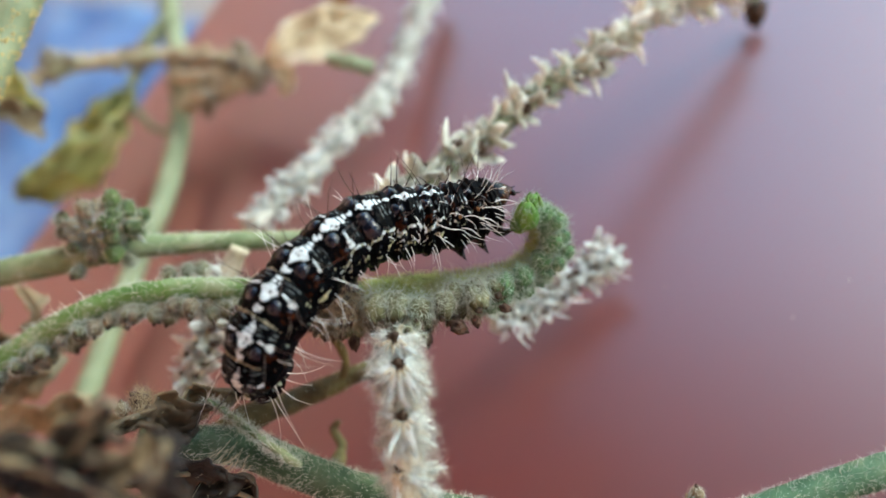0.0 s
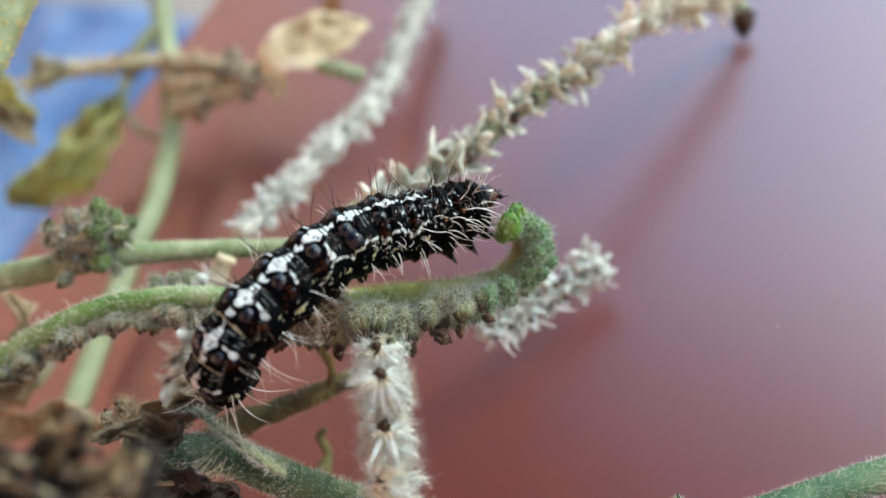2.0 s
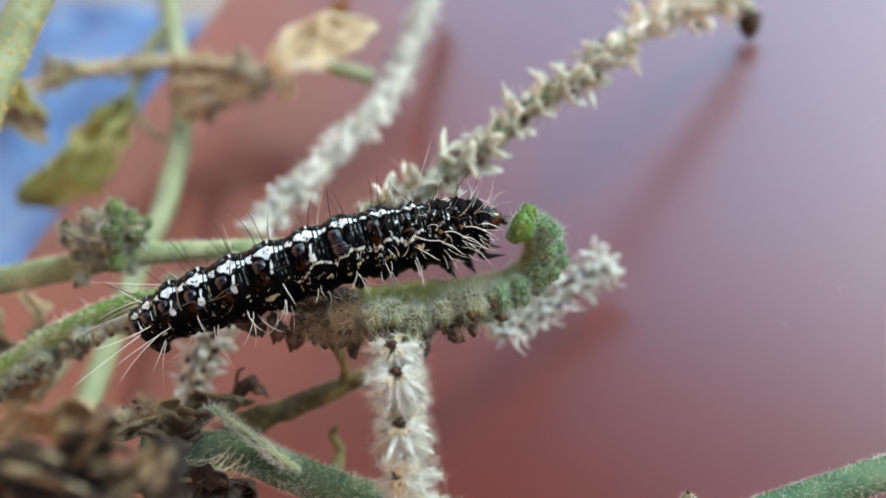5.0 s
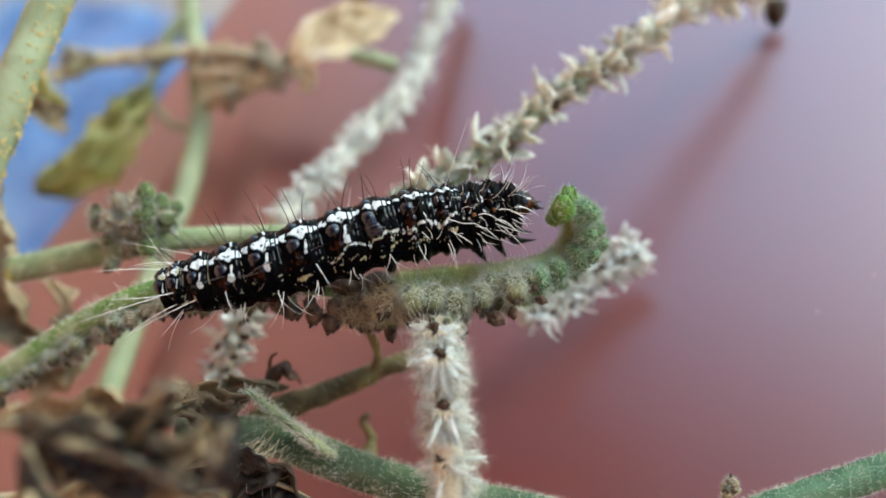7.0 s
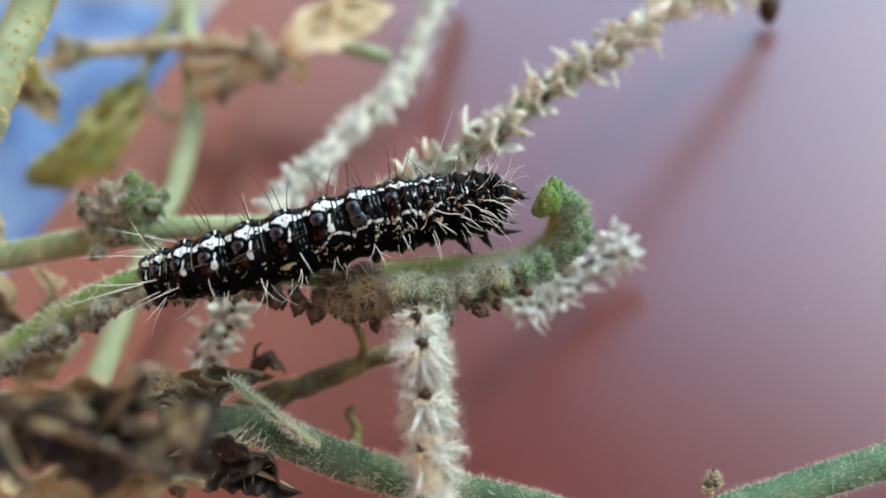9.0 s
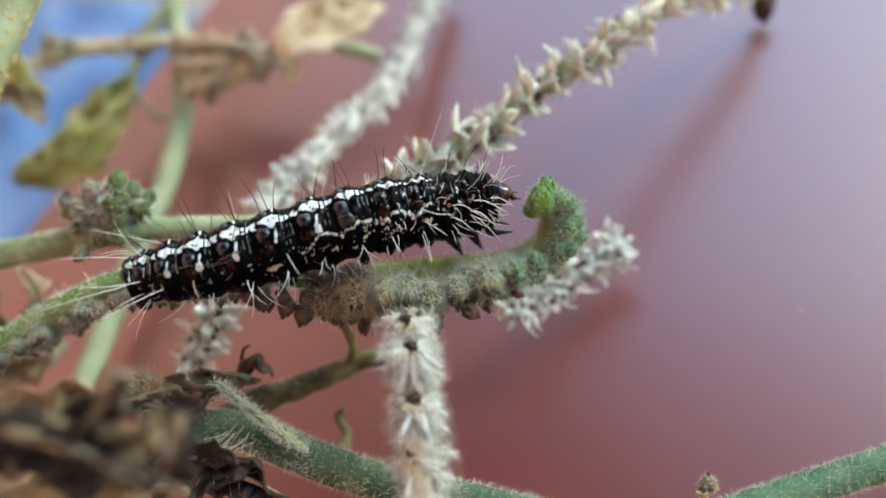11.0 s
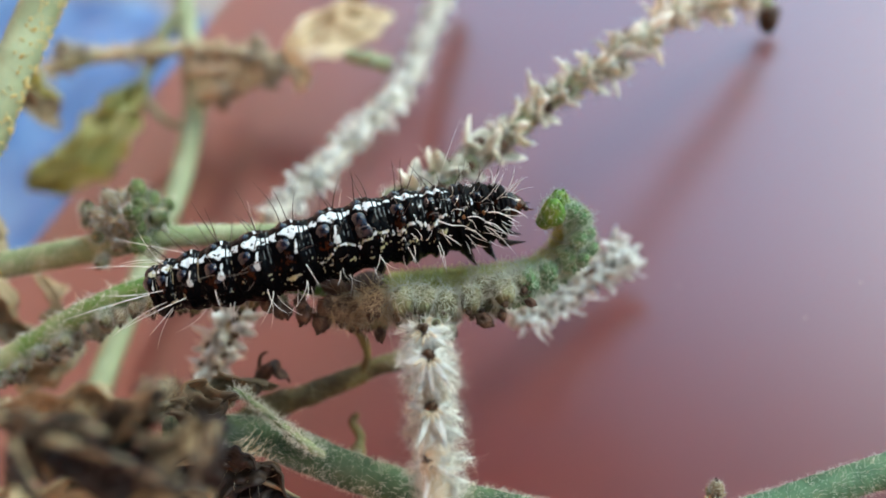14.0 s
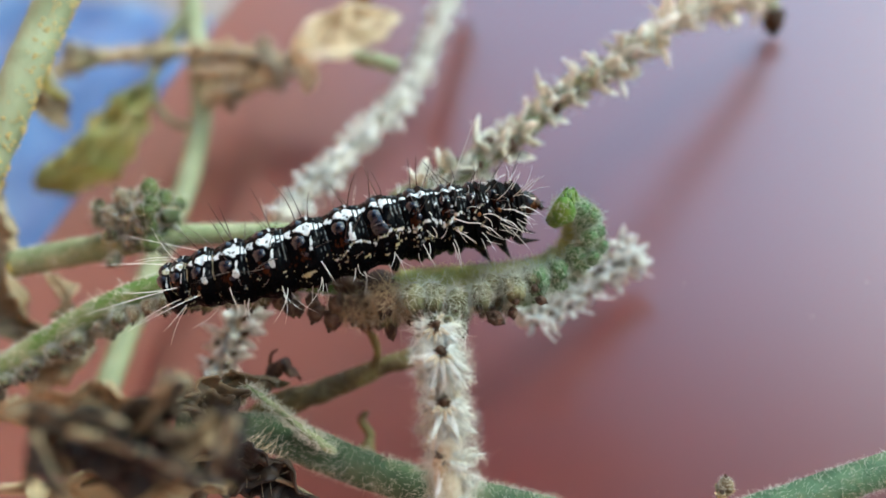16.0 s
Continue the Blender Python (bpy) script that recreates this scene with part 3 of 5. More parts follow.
# ---- the curled green flower branch on which the caterpillar sits ----
def build_curl():
    t = thing("curled_flower_branch", "green woolly curled flower branch with two rows of hairy buds", "flower branch")
    pts = [(-43.06, 41.88, 19.91), (-34.71, 40.36, 21.27), (-29.16, 39.74, 22.06), (-25.33, 38.97, 22.74), (-21.26, 38.08, 22.70), (-16.97, 36.34, 22.04), (-13.55, 34.69, 20.83), (-10.00, 32.59, 19.29), (-6.15, 30.59, 18.32),
           (-2.15, 28.78, 17.73), (1.05, 27.27, 17.36), (3.60, 26.57, 17.35), (5.47, 27.00, 17.66), (6.33, 27.84, 18.28), (6.18, 28.76, 19.20)]
    radii = [0.95, 0.95, 0.9, 0.85, 0.75, 0.6, 0.42]
    g, h = Geo(), Geo()
    p = g.tube(pts, radii, 90, 12, 0.12, 1.2)
    part("stem", g, M_GREEN, t)
    down_ = Geo()
    down_.wool(pts[:8], [0.95, 0.95, 0.9, 0.85], 500, 0.8, 0.024, 0.9)
    part("hairs", down_, M_DULLWOOL, t, "long pale tangled hairs")
    g = Geo()
    g.tube(pts[8:], [0.86, 0.78, 0.68, 0.60, 0.48], 70, 16, 0.3, 1.8)
    part("young_stem", g, M_LIME, t)
    moss = Geo()
    moss.wool(pts[8:], [0.86, 0.78, 0.68, 0.60, 0.48], 4600, 0.62, 0.02, 0.9)
    part("hairs", moss, M_LIMEWOOL, t, "yellow-green hairs")
    # dark tube for brown withered bits and the caterpillar's shadow on the stem
    g = Geo()
    g.tube([(-11.30, 33.34, 19.83), (-9.83, 32.51, 19.23), (-7.95, 31.51, 18.62), (-6.00, 30.48, 18.24)], [0.6, 0.95, 1.0, 0.85], 50, 14, 0.5, 1.6)
    part("withered_sheath", g, M_DARKBUD, t, "dark brown sheath for withered bits and painted shade")
    h.wool(pts, radii, 4500, 0.4, 0.014, 0.8)
    part("hairs", h, M_WOOL, t)
    fr = frames(p)
    i = 0
    u = 0.68
    while u < 0.995:
        k = int(u * 89)
        tan = fr[k][0]
        face = (BACK - tan * BACK.dot(tan)).normalized()
        down = tan.cross(face)
        for row in (2.4, 1.1, 0.2, -0.6) if u > 0.82 else (0.3, -0.2, -0.9):
            d = (down + face * row + tan * random.uniform(-0.25, 0.15)).normalized()
            young = u > 0.97
            kinds = YOUNG if young and row > 0.5 else BUDS if u > 0.84 + random.uniform(-0.04, 0.06) else GREYBUDS
            size = 1.5 if u < 0.83 else 1.45 - 2.4 * (u - 0.83)
            at = p[k] + d * along(radii, u) * 0.6 + tan * row * 0.25
            bud(kinds, t, at, d, size * random.uniform(0.85, 1.15))
        u += 0.031 if u < 0.83 else 0.021
    for q, size in (((5.31, 27.22, 20.06), 1.35), ((6.08, 27.92, 19.83), 1.2), ((4.88, 27.68, 19.40), 1.0)):
        bud(YOUNG, t, q, UPW * 0.8 + BACK * 0.8, size)
    for q in ((6.12, 27.85, 19.95), (5.43, 27.88, 20.34), (6.39, 27.50, 19.70), (6.64, 26.95, 19.30), (6.00, 28.30, 19.79),
              (6.47, 28.22, 19.30), (6.94, 27.91, 18.83), (7.09, 27.34, 18.41), (6.19, 27.06, 19.07), (6.68, 26.48, 18.03), (6.50, 25.83, 17.30), (5.93, 26.14, 18.52), (5.58, 25.22, 17.59)):
        bud(BUDS, t, q, UPW * 0.25 + BACK * 0.8 + Vector((0.4, -0.2, 0)), random.uniform(0.8, 1.0))
    # withered calyces on the far stretch of the stem
    for i in range(60):
        k = 8 + int(44 * i / 60)
        tan = fr[k][0]
        face = (BACK - tan * BACK.dot(tan)).normalized()
        down = tan.cross(face)
        d = (down * random.uniform(0.5, 1.0) + face * random.uniform(-0.5, 0.7) + tan * random.gauss(0, 0.2)).normalized()
        bud(GREYBUDS if i % 3 else WITHERED, t, p[k] + d * along(radii, k / 89) * 0.8, d, random.uniform(0.55, 0.95))
    for q in ((-20.72, 36.92, 22.47), (-19.63, 36.20, 21.94), (-18.39, 35.68, 21.55), (-17.37, 35.18, 21.19), (-22.61, 37.52, 22.29), (-24.36, 38.05, 22.06), (-15.94, 34.60, 20.77), (-18.01, 39.17, 21.64), (-16.84, 38.79, 21.36), (-15.66, 38.42, 21.09)):
        bud(GREYBUDS, t, Vector(q) + UPW * 0.45, -UPW + BACK * 0.3 + Vector((random.gauss(0, 0.2), 0, 0)), random.uniform(0.7, 1.0))
    for q, size in (((-8.84, 30.40, 19.54), 1.3), ((-10.44, 31.43, 19.67), 1.1), ((-5.72, 29.43, 18.83), 1.4), ((-7.90, 30.64, 18.48), 1.4)):
        bud(WITHERED, t, q, -UPW + BACK * 0.4, size, "withered_bud")
    bud(CURLYBUDS, t, (-6.9, 29.5, 20.9), -UPW + BACK * 0.5, 1.4, "withered_bud")
    bud(CURLYBUDS, t, (-9.2, 30.4, 20.6), -UPW + BACK * 0.2, 1.2, "withered_bud")
    for q, size in (((-13.30, 32.41, 21.57), 1.2), ((-12.77, 31.90, 21.20), 1.1), ((-11.61, 31.34, 20.79), 1.2), ((-10.81, 30.59, 20.25), 1.6), ((-9.55, 30.08, 20.50), 1.2), ((-11.72, 31.67, 21.66), 1.2),
                    ((-8.59, 30.15, 20.56), 1.2), ((-9.91, 30.79, 21.02), 1.2), ((-14.07, 32.89, 21.92), 0.9), ((-7.97, 27.63, 19.33), 1.1), ((-5.96, 27.70, 18.15), 1.0), ((-4.06, 26.60, 17.36), 1.0)):
        bud(DARKBUDS, t, q, -UPW + BACK * random.uniform(-0.1, 0.5) + Vector((random.gauss(0, 0.3), 0, 0)), size * random.uniform(0.6, 0.9), "withered_bud")
    for q, size in (((-5.86, 28.82, 20.84), 1.35), ((-4.21, 28.10, 20.32), 1.4), ((-2.60, 27.26, 19.84), 1.35), ((-1.06, 26.57, 19.46), 1.3), ((0.44, 26.12, 19.15), 1.2)):
        bud(GREYBUDS, t, Vector(q) + Vector((random.gauss(0, 0.2), random.gauss(0, 0.2), 0)), -UPW + BACK * random.uniform(0.2, 0.7) + Vector((random.gauss(0, 0.25), 0, 0)), size * random.uniform(0.85, 1.15))
    return t


curl = build_curl()
for q, way, size in (((-2.56, 24.16, 18.68), RIGHT - UPW * 0.6, 1.25), ((-4.26, 24.94, 19.86), RIGHT * 0.5 - UPW, 0.9), ((-0.85, 23.75, 18.38), RIGHT * 0.2 - UPW, 0.8), ((0.68, 23.49, 18.2), RIGHT - UPW * 0.3, 0.8)):
    bud(DARKBUDS, curl, Vector(q) + UPW * 0.9, way, size * 0.65, "withered_bud")

# ---- dried spikes ----
d_spike = spike("pale dried flower spike rising across the table behind the caterpillar",
      [(-3.84, 38.44, 17.38), (0.78, 38.48, 16.79), (4.21, 39.18, 16.06), (8.20, 40.10, 15.50), (13.50, 41.54, 15.32), (18.40, 42.37, 14.07), (23.45, 44.35, 13.04), (29.76, 46.18, 10.66), (36.60, 48.07, 6.46), (40.29, 48.50, 2.93)],
      [1.0, 0.98, 0.92, 0.85, 0.75, 0.65, 0.5], 2.7, 1.75, BACK + UPW * 0.2, M_PALE, 0.05, 0.97, 0.75, 0.95, 1500, STARS)
bud(SEEDHEAD, d_spike, (40.37, 48.70, 3.33), -UPW - BACK * 0.15, 1.9, "withered_bud")
white_spike = woolly_spike("woolly white dried flower spike with dark brown seeds",
      [(-4.63, 24.57, 20.59), (-5.44, 23.75, 20.73), (-7.20, 20.17, 19.72), (-8.51, 17.50, 18.87), (-10.09, 14.18, 17.42)], [0.9, 0.95, 0.95, 0.95],
      [(-5.2, 23.6, 22.55), (-5.69, 21.78, 22.78), (-7.04, 19.55, 21.14), (-8.79, 17.4, 19.54), (-10.0, 15.2, 18.6)])
for q, way in (((-4.06, 24.23, 21.09), UPW + BACK * 0.4), ((-4.50, 24.09, 21.48), UPW * 0.4 + BACK), ((-5.10, 24.61, 21.11), UPW * 0.6 + BACK * 0.5 + Vector((-0.5, 0.3, 0))), ((-4.10, 23.67, 20.92), BACK + Vector((0.6, -0.3, 0))), ((-4.93, 23.75, 21.48), BACK)):
    bud(GREYBUDS, white_spike, Vector(q) - BACK * 0.6, BACK * 0.6 + way, 0.5, "withered_bud")
far_spike = spike("pale dried flower spike resting towards the table's far edge",
      [(-13.85, 47.73, 13.04), (-11.55, 49.57, 11.91), (-7.20, 52.74, 10.51), (-1.70, 56.90, 8.61), (4.29, 62.87, 5.55), (9.25, 69.43, 4.17), (15.76, 77.13, 3.62)],
      [1.0, 1.1, 1.1, 1.1, 1.2], 0.95, 1.2, BACK, M_SEPAL, 0.02, 1.0, 0.9)
end_spike = spike("pale dried flower spike end lying on the table under the curl",
      [(0.61, 28.95, 7.93), (4.83, 29.92, 5.53), (8.97, 30.75, 4.28), (11.81, 31.31, 3.95)],
      [0.5, 0.5, 0.5, 0.55], 1.2, 1.25, BACK + UPW * 0.2, M_STRAW, 0.0, 1.0, 0.8)
for q in ((11.18, 31.79, 5.5), (11.84, 30.78, 4.77), (11.97, 29.81, 4.05), (10.6, 30.25, 4.37), (9.93, 31.25, 5.1), (9.73, 30.21, 4.34)):
    calyx(CALYX, end_spike, q, BACK + RIGHT * random.gauss(0.3, 0.5) + UPW * random.gauss(0, 0.5), random.uniform(0.75, 1.05), False)
for a, b in (((1.47, 27.97, 8.47), (1.16, 26.14, 7.12)), ((4.57, 29.05, 6.18), (5.38, 27.34, 4.93)), ((6.53, 28.76, 5.98), (7.78, 27.5, 5.06)), ((11.43, 29.84, 4.08), (11.97, 28.59, 3.15)), ((2.36, 27.75, 8.31), (1.87, 26.39, 7.31))):
    a, b = Vector(a), Vector(b)
    g = Geo()
    g.petal(a, b - a, RIGHT, (b - a).length, 0.5, 0.3, 0.08)
    part("lobe", g, M_SNOW, end_spike)
spike("greyish dried flower spike hanging down behind the caterpillar",
      [(-13.66, 40.99, 18.01), (-16.20, 39.99, 16.66), (-18.86, 38.57, 15.00), (-21.82, 37.48, 12.95), (-24.63, 36.65, 11.10)],
      [0.8, 0.9, 0.9], 1.1, 1.35, BACK, M_STRAW, 0.14, 1.0, 0.9)


# ---- bare stems ----
def stem(name, label, pts, radii, mat, wool=0, wool_len=0.45, wool_mat=M_WOOL, lumps=0.1):
    t = thing(name, label, "stem")
    g = Geo()
    g.tube(pts, radii, 60, 12, lumps, 1.5)
    part("stalk", g, mat, t)
    if wool:
        h = Geo()
        h.wool(pts, radii, wool * 2, wool_len * 0.9, 0.014, 0.8)
        part("hairs", h, wool_mat, t)
    return t


def twig(t, pts, radii, mat, name="twig"):
    g = Geo()
    g.tube(pts, radii, 28, 10, 0.4, 1.0)
    return part(name, g, mat, t)


up = stem("upright_stem", "smooth pale green stem with side twigs and two withered leaves",
          [(-12.07, 96.37, 12.79), (-14.85, 89.99, 9.35), (-17.26, 82.76, 6.52), (-19.85, 75.82, 5.14), (-24.54, 67.77, 4.19), (-28.15, 62.82, 4.27), (-35.34, 54.34, 3.01), (-39.22, 47.91, 3.24)],
          [1.3, 1.35, 1.3, 1.25, 1.3], M_PALE, lumps=0.05)
FAR_TWIGS = ([(-15.71, 82.94, 9.68), (-12.51, 79.19, 9.42), (-9.52, 75.94, 9.54), (-6.92, 72.4, 9.43)],
             [(-17.48, 75.63, 8.02), (-14.54, 74.35, 8.34), (-11.1, 72.81, 8.47), (-7.42, 71.73, 8.94)],
             [(-31.45, 86.01, 14.32), (-26.89, 85.26, 13.8), (-22.06, 84.53, 12.05), (-16.37, 83.13, 9.82)])
FAR_TWIGS += ([0.5 * (Vector(a) + Vector(b)) for a, b in zip(*FAR_TWIGS[:2])],)
for pts, num in zip(FAR_TWIGS, (20, 20, 14, 8)):
    twig(up, pts, [1.0, 0.9, 0.8], M_TWIG)
    p_ = spline(pts, 40)
    for k in range(num):
        d = Vector((random.gauss(0, 1), random.gauss(0, 1), random.gauss(0, 1))).normalized()
        if k % 2:
            bud(WITHERED, up, p_[random.randrange(2, 38)] + d * 0.4, d, random.uniform(0.8, 1.4), "withered_bud")
        else:
            calyx(DRYCUPS, up, p_[random.randrange(2, 38)] + d * 0.4, d, random.uniform(0.8, 1.4), False)
twig(up, [(-14.51, 89.61, 10.31), (-18.12, 88.68, 9.62), (-21.84, 86.46, 7.99), (-23.78, 84.27, 7.62)], [0.9, 0.9, 0.6], M_PALE)
twig(up, [(-21.55, 77.81, 4.12), (-23.24, 80.03, 4.51), (-23.97, 82.37, 6.22), (-23.78, 84.27, 7.62)], [0.5, 0.45, 0.4], M_PALE)


def leaf(t, name, spine, width, side, mat, label, crumple=0.6, fold=0.5, thick=0.12, nu=22, nv=13, seed=0, rag=0.0, pleat=0.0):
    """A withered leaf along its midrib: folded along the rib, crumpled, with an uneven edge."""
    g = Geo()
    p = spline(spine, nu)
    fr = frames(p)
    grid = []
    side = Vector(side)
    for i, q in enumerate(p):
        tan = fr[i][0]
        s = (side - tan * side.dot(tan)).normalized()
        nrm = tan.cross(s)
        u = i / (nu - 1)
        w = width / 2 * along([0.12, 0.7, 1.0, 0.95, 0.65, 0.08], u)
        row = []
        for j in range(nv):
            v = 2 * j / (nv - 1) - 1
            ww = w * (1 + rag * noise.noise(Vector((u * 9, v * 0.5, seed))))
            x = q + s * ww * v * (1 - 0.25 * fold * abs(v)) + nrm * fold * w * abs(v) ** 1.3
            x += nrm * pleat * min(1.0, w) * math.sin(v * 9 + 2 * u)
            k = crumple * min(1.0, w)
            x += nrm * k * noise.noise(x / 2.6 + Vector((seed, 0, 0))) + s * k * 0.6 * noise.noise(x / 1.9 + Vector((0, seed, 0)))
            x += nrm * 0.45 * crumple * noise.noise(x * 0.9) + (nrm * 0.28 + s * 0.2) * crumple * noise.noise(x * 1.9) + nrm * 0.12 * noise.noise(x * 4.0)
            row.append(x)
        grid.append(row)
    g.sheet(grid, thick)
    ob = part(name, g, mat, t, label)
    return ob


leaf(up, "leaf", [(-23.18, 84.30, 7.65), (-26.46, 81.39, 7.99), (-31.78, 79.35, 7.73), (-37.64, 79.34, 6.48), (-41.83, 80.07, 5.78)], 8.8, UPW * 0.95 - BACK * 0.12, M_YLEAF,
     "folded yellow-green withered leaf", 1.4, 0.6, seed=3, pleat=1.5, rag=0.12, nu=30, nv=25)
leaf(up, "dry_leaf", [(-6.48, 72.49, 9.5), (-2.78, 71.06, 9.71), (1.36, 71.41, 8.76), (7.45, 72.37, 7.02)], 7.2, UPW * 0.9 - BACK * 0.3, M_TANLEAF,
     "curled tan dry leaf", 1.0, 0.5, seed=8, rag=0.25, pleat=0.35, nu=30, nv=25)
leaf(up, "leaf_lobe", [(-5.99, 73.78, 7.99), (-5.44, 72.00, 7.30), (-5.52, 70.42, 6.75), (-6.81, 69.70, 6.22)], 2.6, Vector((0.8, -0.3, -0.2)), M_TANLEAF, "", 0.8, 0.4, seed=9)
leaf(up, "leaf_lobe", [(1.17, 74.0, 8.76), (2.72, 75.73, 8.83), (4.87, 76.8, 8.72), (6.53, 77.53, 8.83)], 4.0, Vector((0.8, -0.3, 0)), M_RUSTLEAF, "rust-brown leaf lobe", 1.2, 0.5, seed=14)
twig(far_spike, [(3.35, 60.5, 10.67), (1.56, 61.02, 12.29), (-0.14, 62.16, 13.12)], [0.75, 0.8, 0.6], M_PALE, "side_shoot")

knob = stem("budded_stem", "green stem with a round cluster of withered buds",
            [(-33.16, 49.12, 22.13), (-28.79, 47.54, 21.59), (-24.21, 45.30, 21.80), (-21.48, 44.18, 21.60), (-16.37, 42.90, 19.05), (-10.01, 41.10, 15.61), (-4.62, 39.36, 12.47)], [1.1, 1.1, 0.95, 0.8, 0.75, 0.7], M_GREYGREEN, 1200, 0.4)
g = Geo()
g.blob((-32.61, 48.83, 22.16), Vector((-34.33, 49.57, 22.33)) - Vector((-28.79, 47.54, 21.59)), 0.7, 2.0, 6, 12, 0.2)
part("cut_end", g, M_CUT, knob, "yellow cut end")
g = Geo()
g.blob(Vector((-20.6, 44.4, 22.2)), UPW * 0.8 + RIGHT * 0.3, 2.4, 2.5, 12, 18, 0.6)
g.blob(Vector((-22.2, 45.0, 22.6)), UPW * 0.5 - RIGHT * 0.5, 2.2, 2.4, 10, 16, 0.6)
part("green_core", g, M_KNOB, knob, "dark green rough core")
h = Geo()
for _ in range(900):
    d = Vector((random.gauss(0, 1), random.gauss(0, 1), random.gauss(0, 1))).normalized()
    h.hair(Vector((-20.9, 45.0, 23.4)) + RIGHT * d.x * 1.9 + UPW * d.y * 1.5 + BACK * d.z * 1.4, RIGHT * d.x + UPW * d.y + BACK * d.z, random.uniform(0.3, 0.8), 0.02, 0.8)
part("hairs", h, M_DULLWOOL, knob)
for k in range(62):
    d = Vector((random.gauss(0, 1), random.gauss(0, 1), random.gauss(0, 1))).normalized()
    c = Vector((-21.2, 44.9, 23.5)) + (RIGHT * d.x * 1.9 + UPW * d.y * 1.5 + BACK * d.z * 1.2) * random.uniform(0.7, 1.1)
    d = RIGHT * d.x + UPW * d.y + BACK * d.z
    way = d + UPW * 0.3 + Vector((random.gauss(0, 0.4), random.gauss(0, 0.4), random.gauss(0, 0.4)))
    if k % 4 == 0:
        calyx(CALYX if k % 8 else DRYCUPS, knob, c, way, random.uniform(0.5, 0.8), False)
    elif d.dot(RIGHT) > 0.15:
        bud(DEEPBUDS, knob, c, way, random.uniform(0.8, 1.2))
    else:
        bud(WITHERED if k % 2 else GREYBUDS, knob, c, way, random.uniform(0.45, 0.95))
for q in ((-24.08, 46.46, 24.51), (-23.97, 45.60, 23.88), (-23.97, 43.58, 22.40), (-24.05, 44.83, 23.31), (-21.03, 42.73, 20.53)):
    bud(GREYBUDS, knob, q, Vector((random.gauss(0, 1), random.gauss(0, 1), 0.6)), 0.8)

brown = stem("brown_twig", "brown woody twig with a thin hooked side shoot",
             [(-21.67, 29.81, 13.52), (-18.62, 30.11, 13.12), (-15.18, 29.85, 12.31), (-11.98, 29.60, 11.88), (-9.32, 29.42, 11.25), (-5.90, 28.84, 10.33)], [1.1, 1.0, 0.85, 0.75, 0.7], M_BROWN, 250, 0.25, M_DULLWOOL, 0.3)
twig(brown, [(-11.65, 29.48, 12.04), (-10.53, 29.78, 13.50), (-10.13, 30.30, 15.12), (-10.22, 30.64, 16.61)], [0.35, 0.3, 0.25], M_BROWN, "side_shoot")
leaf(brown, "leaf_scrap", [(-18.96, 31.07, 15.69), (-17.57, 31.64, 16.11), (-16.30, 31.73, 16.17), (-16.31, 30.38, 14.56)], 3.4, BACK + UPW * 0.3, M_DARKBUD, "shrivelled dark leaf scrap", 1.2, 0.6, 0.1, 14, 9, 2)
twig(brown, [(-17.6, 31.2, 15.9), (-17.75, 31.75, 16.3), (-17.2, 32.2, 16.8), (-16.6, 32.1, 17.0)], [0.2, 0.14, 0.08], M_DARKBUD, "leaf_stalk")

low = stem("hairy_green_stem", "thick grey-green hairy stem lying near the front",
           [(-24.92, 29.43, 18.20), (-22.35, 28.54, 16.93), (-19.59, 27.19, 15.32), (-17.31, 24.81, 14.19), (-14.68, 21.94, 13.33), (-11.42, 18.97, 12.38), (-7.28, 15.68, 11.21), (-3.99, 12.93, 9.80), (-0.54, 8.15, 7.53)],
           [1.3, 1.3, 1.3, 1.2, 1.1, 1.0], M_BLUEGREEN, 3200, 0.5, M_DULLWOOL)
shoot = [(-15.03, 22.06, 12.54), (-16.49, 24.51, 15.83), (-17.28, 26.04, 17.46), (-17.96, 27.51, 18.90), (-18.58, 28.65, 20.11)]
twig(low, shoot, [0.03, 0.3, 0.32, 0.26, 0.16], M_GREYGREEN, "shoot")
h = Geo()
h.wool(shoot, [0.2, 0.34, 0.32, 0.26, 0.16], 1100, 0.6, 0.02, 1.2)
part("hairs", h, M_DULLWOOL, low)
for q in ((-23.47, 29.44, 21.74), (-22.94, 29.62, 21.25), (-21.97, 29.33, 21.03), (-21.25, 29.25, 20.35), (-20.41, 28.60, 19.87), (-22.58, 28.59, 21.11), (-19.97, 28.25, 19.00), (-21.13, 28.22, 20.22), (-21.64, 28.53, 20.94)):
    bud(WITHERED if random.random() < 0.5 else CURLYBUDS, low, q, UPW + BACK * random.uniform(0, 1) + Vector((random.gauss(0, 0.6), random.gauss(0, 0.6), 0)), random.uniform(0.7, 1.1), "withered_bud")
h = Geo()
for k in range(46):
    a = Vector((-19.1, 25.3, 17.9)) + RIGHT * random.gauss(0, 0.8) + UPW * random.gauss(0, 0.6) + BACK * random.uniform(-0.3, 0.5)
    h.hair(a, -UPW - RIGHT * random.uniform(0.4, 1.1) + BACK * random.gauss(0.2, 0.3), random.uniform(1.0, 3.2), 0.026, random.uniform(0.5, 1.6), 8)
tagged(part("fibre_tuft", h, M_STRAW, low, "dry tan fibres"), kind="stuff")
twig(low, [(-15.56, 23.98, 10.48), (-15.19, 25.95, 8.20), (-14.69, 27.08, 7.79), (-14.82, 28.36, 8.12), (-14.09, 28.64, 8.32)], [0.75, 0.6, 0.42, 0.25], M_BROWN, "thorny_shoot")

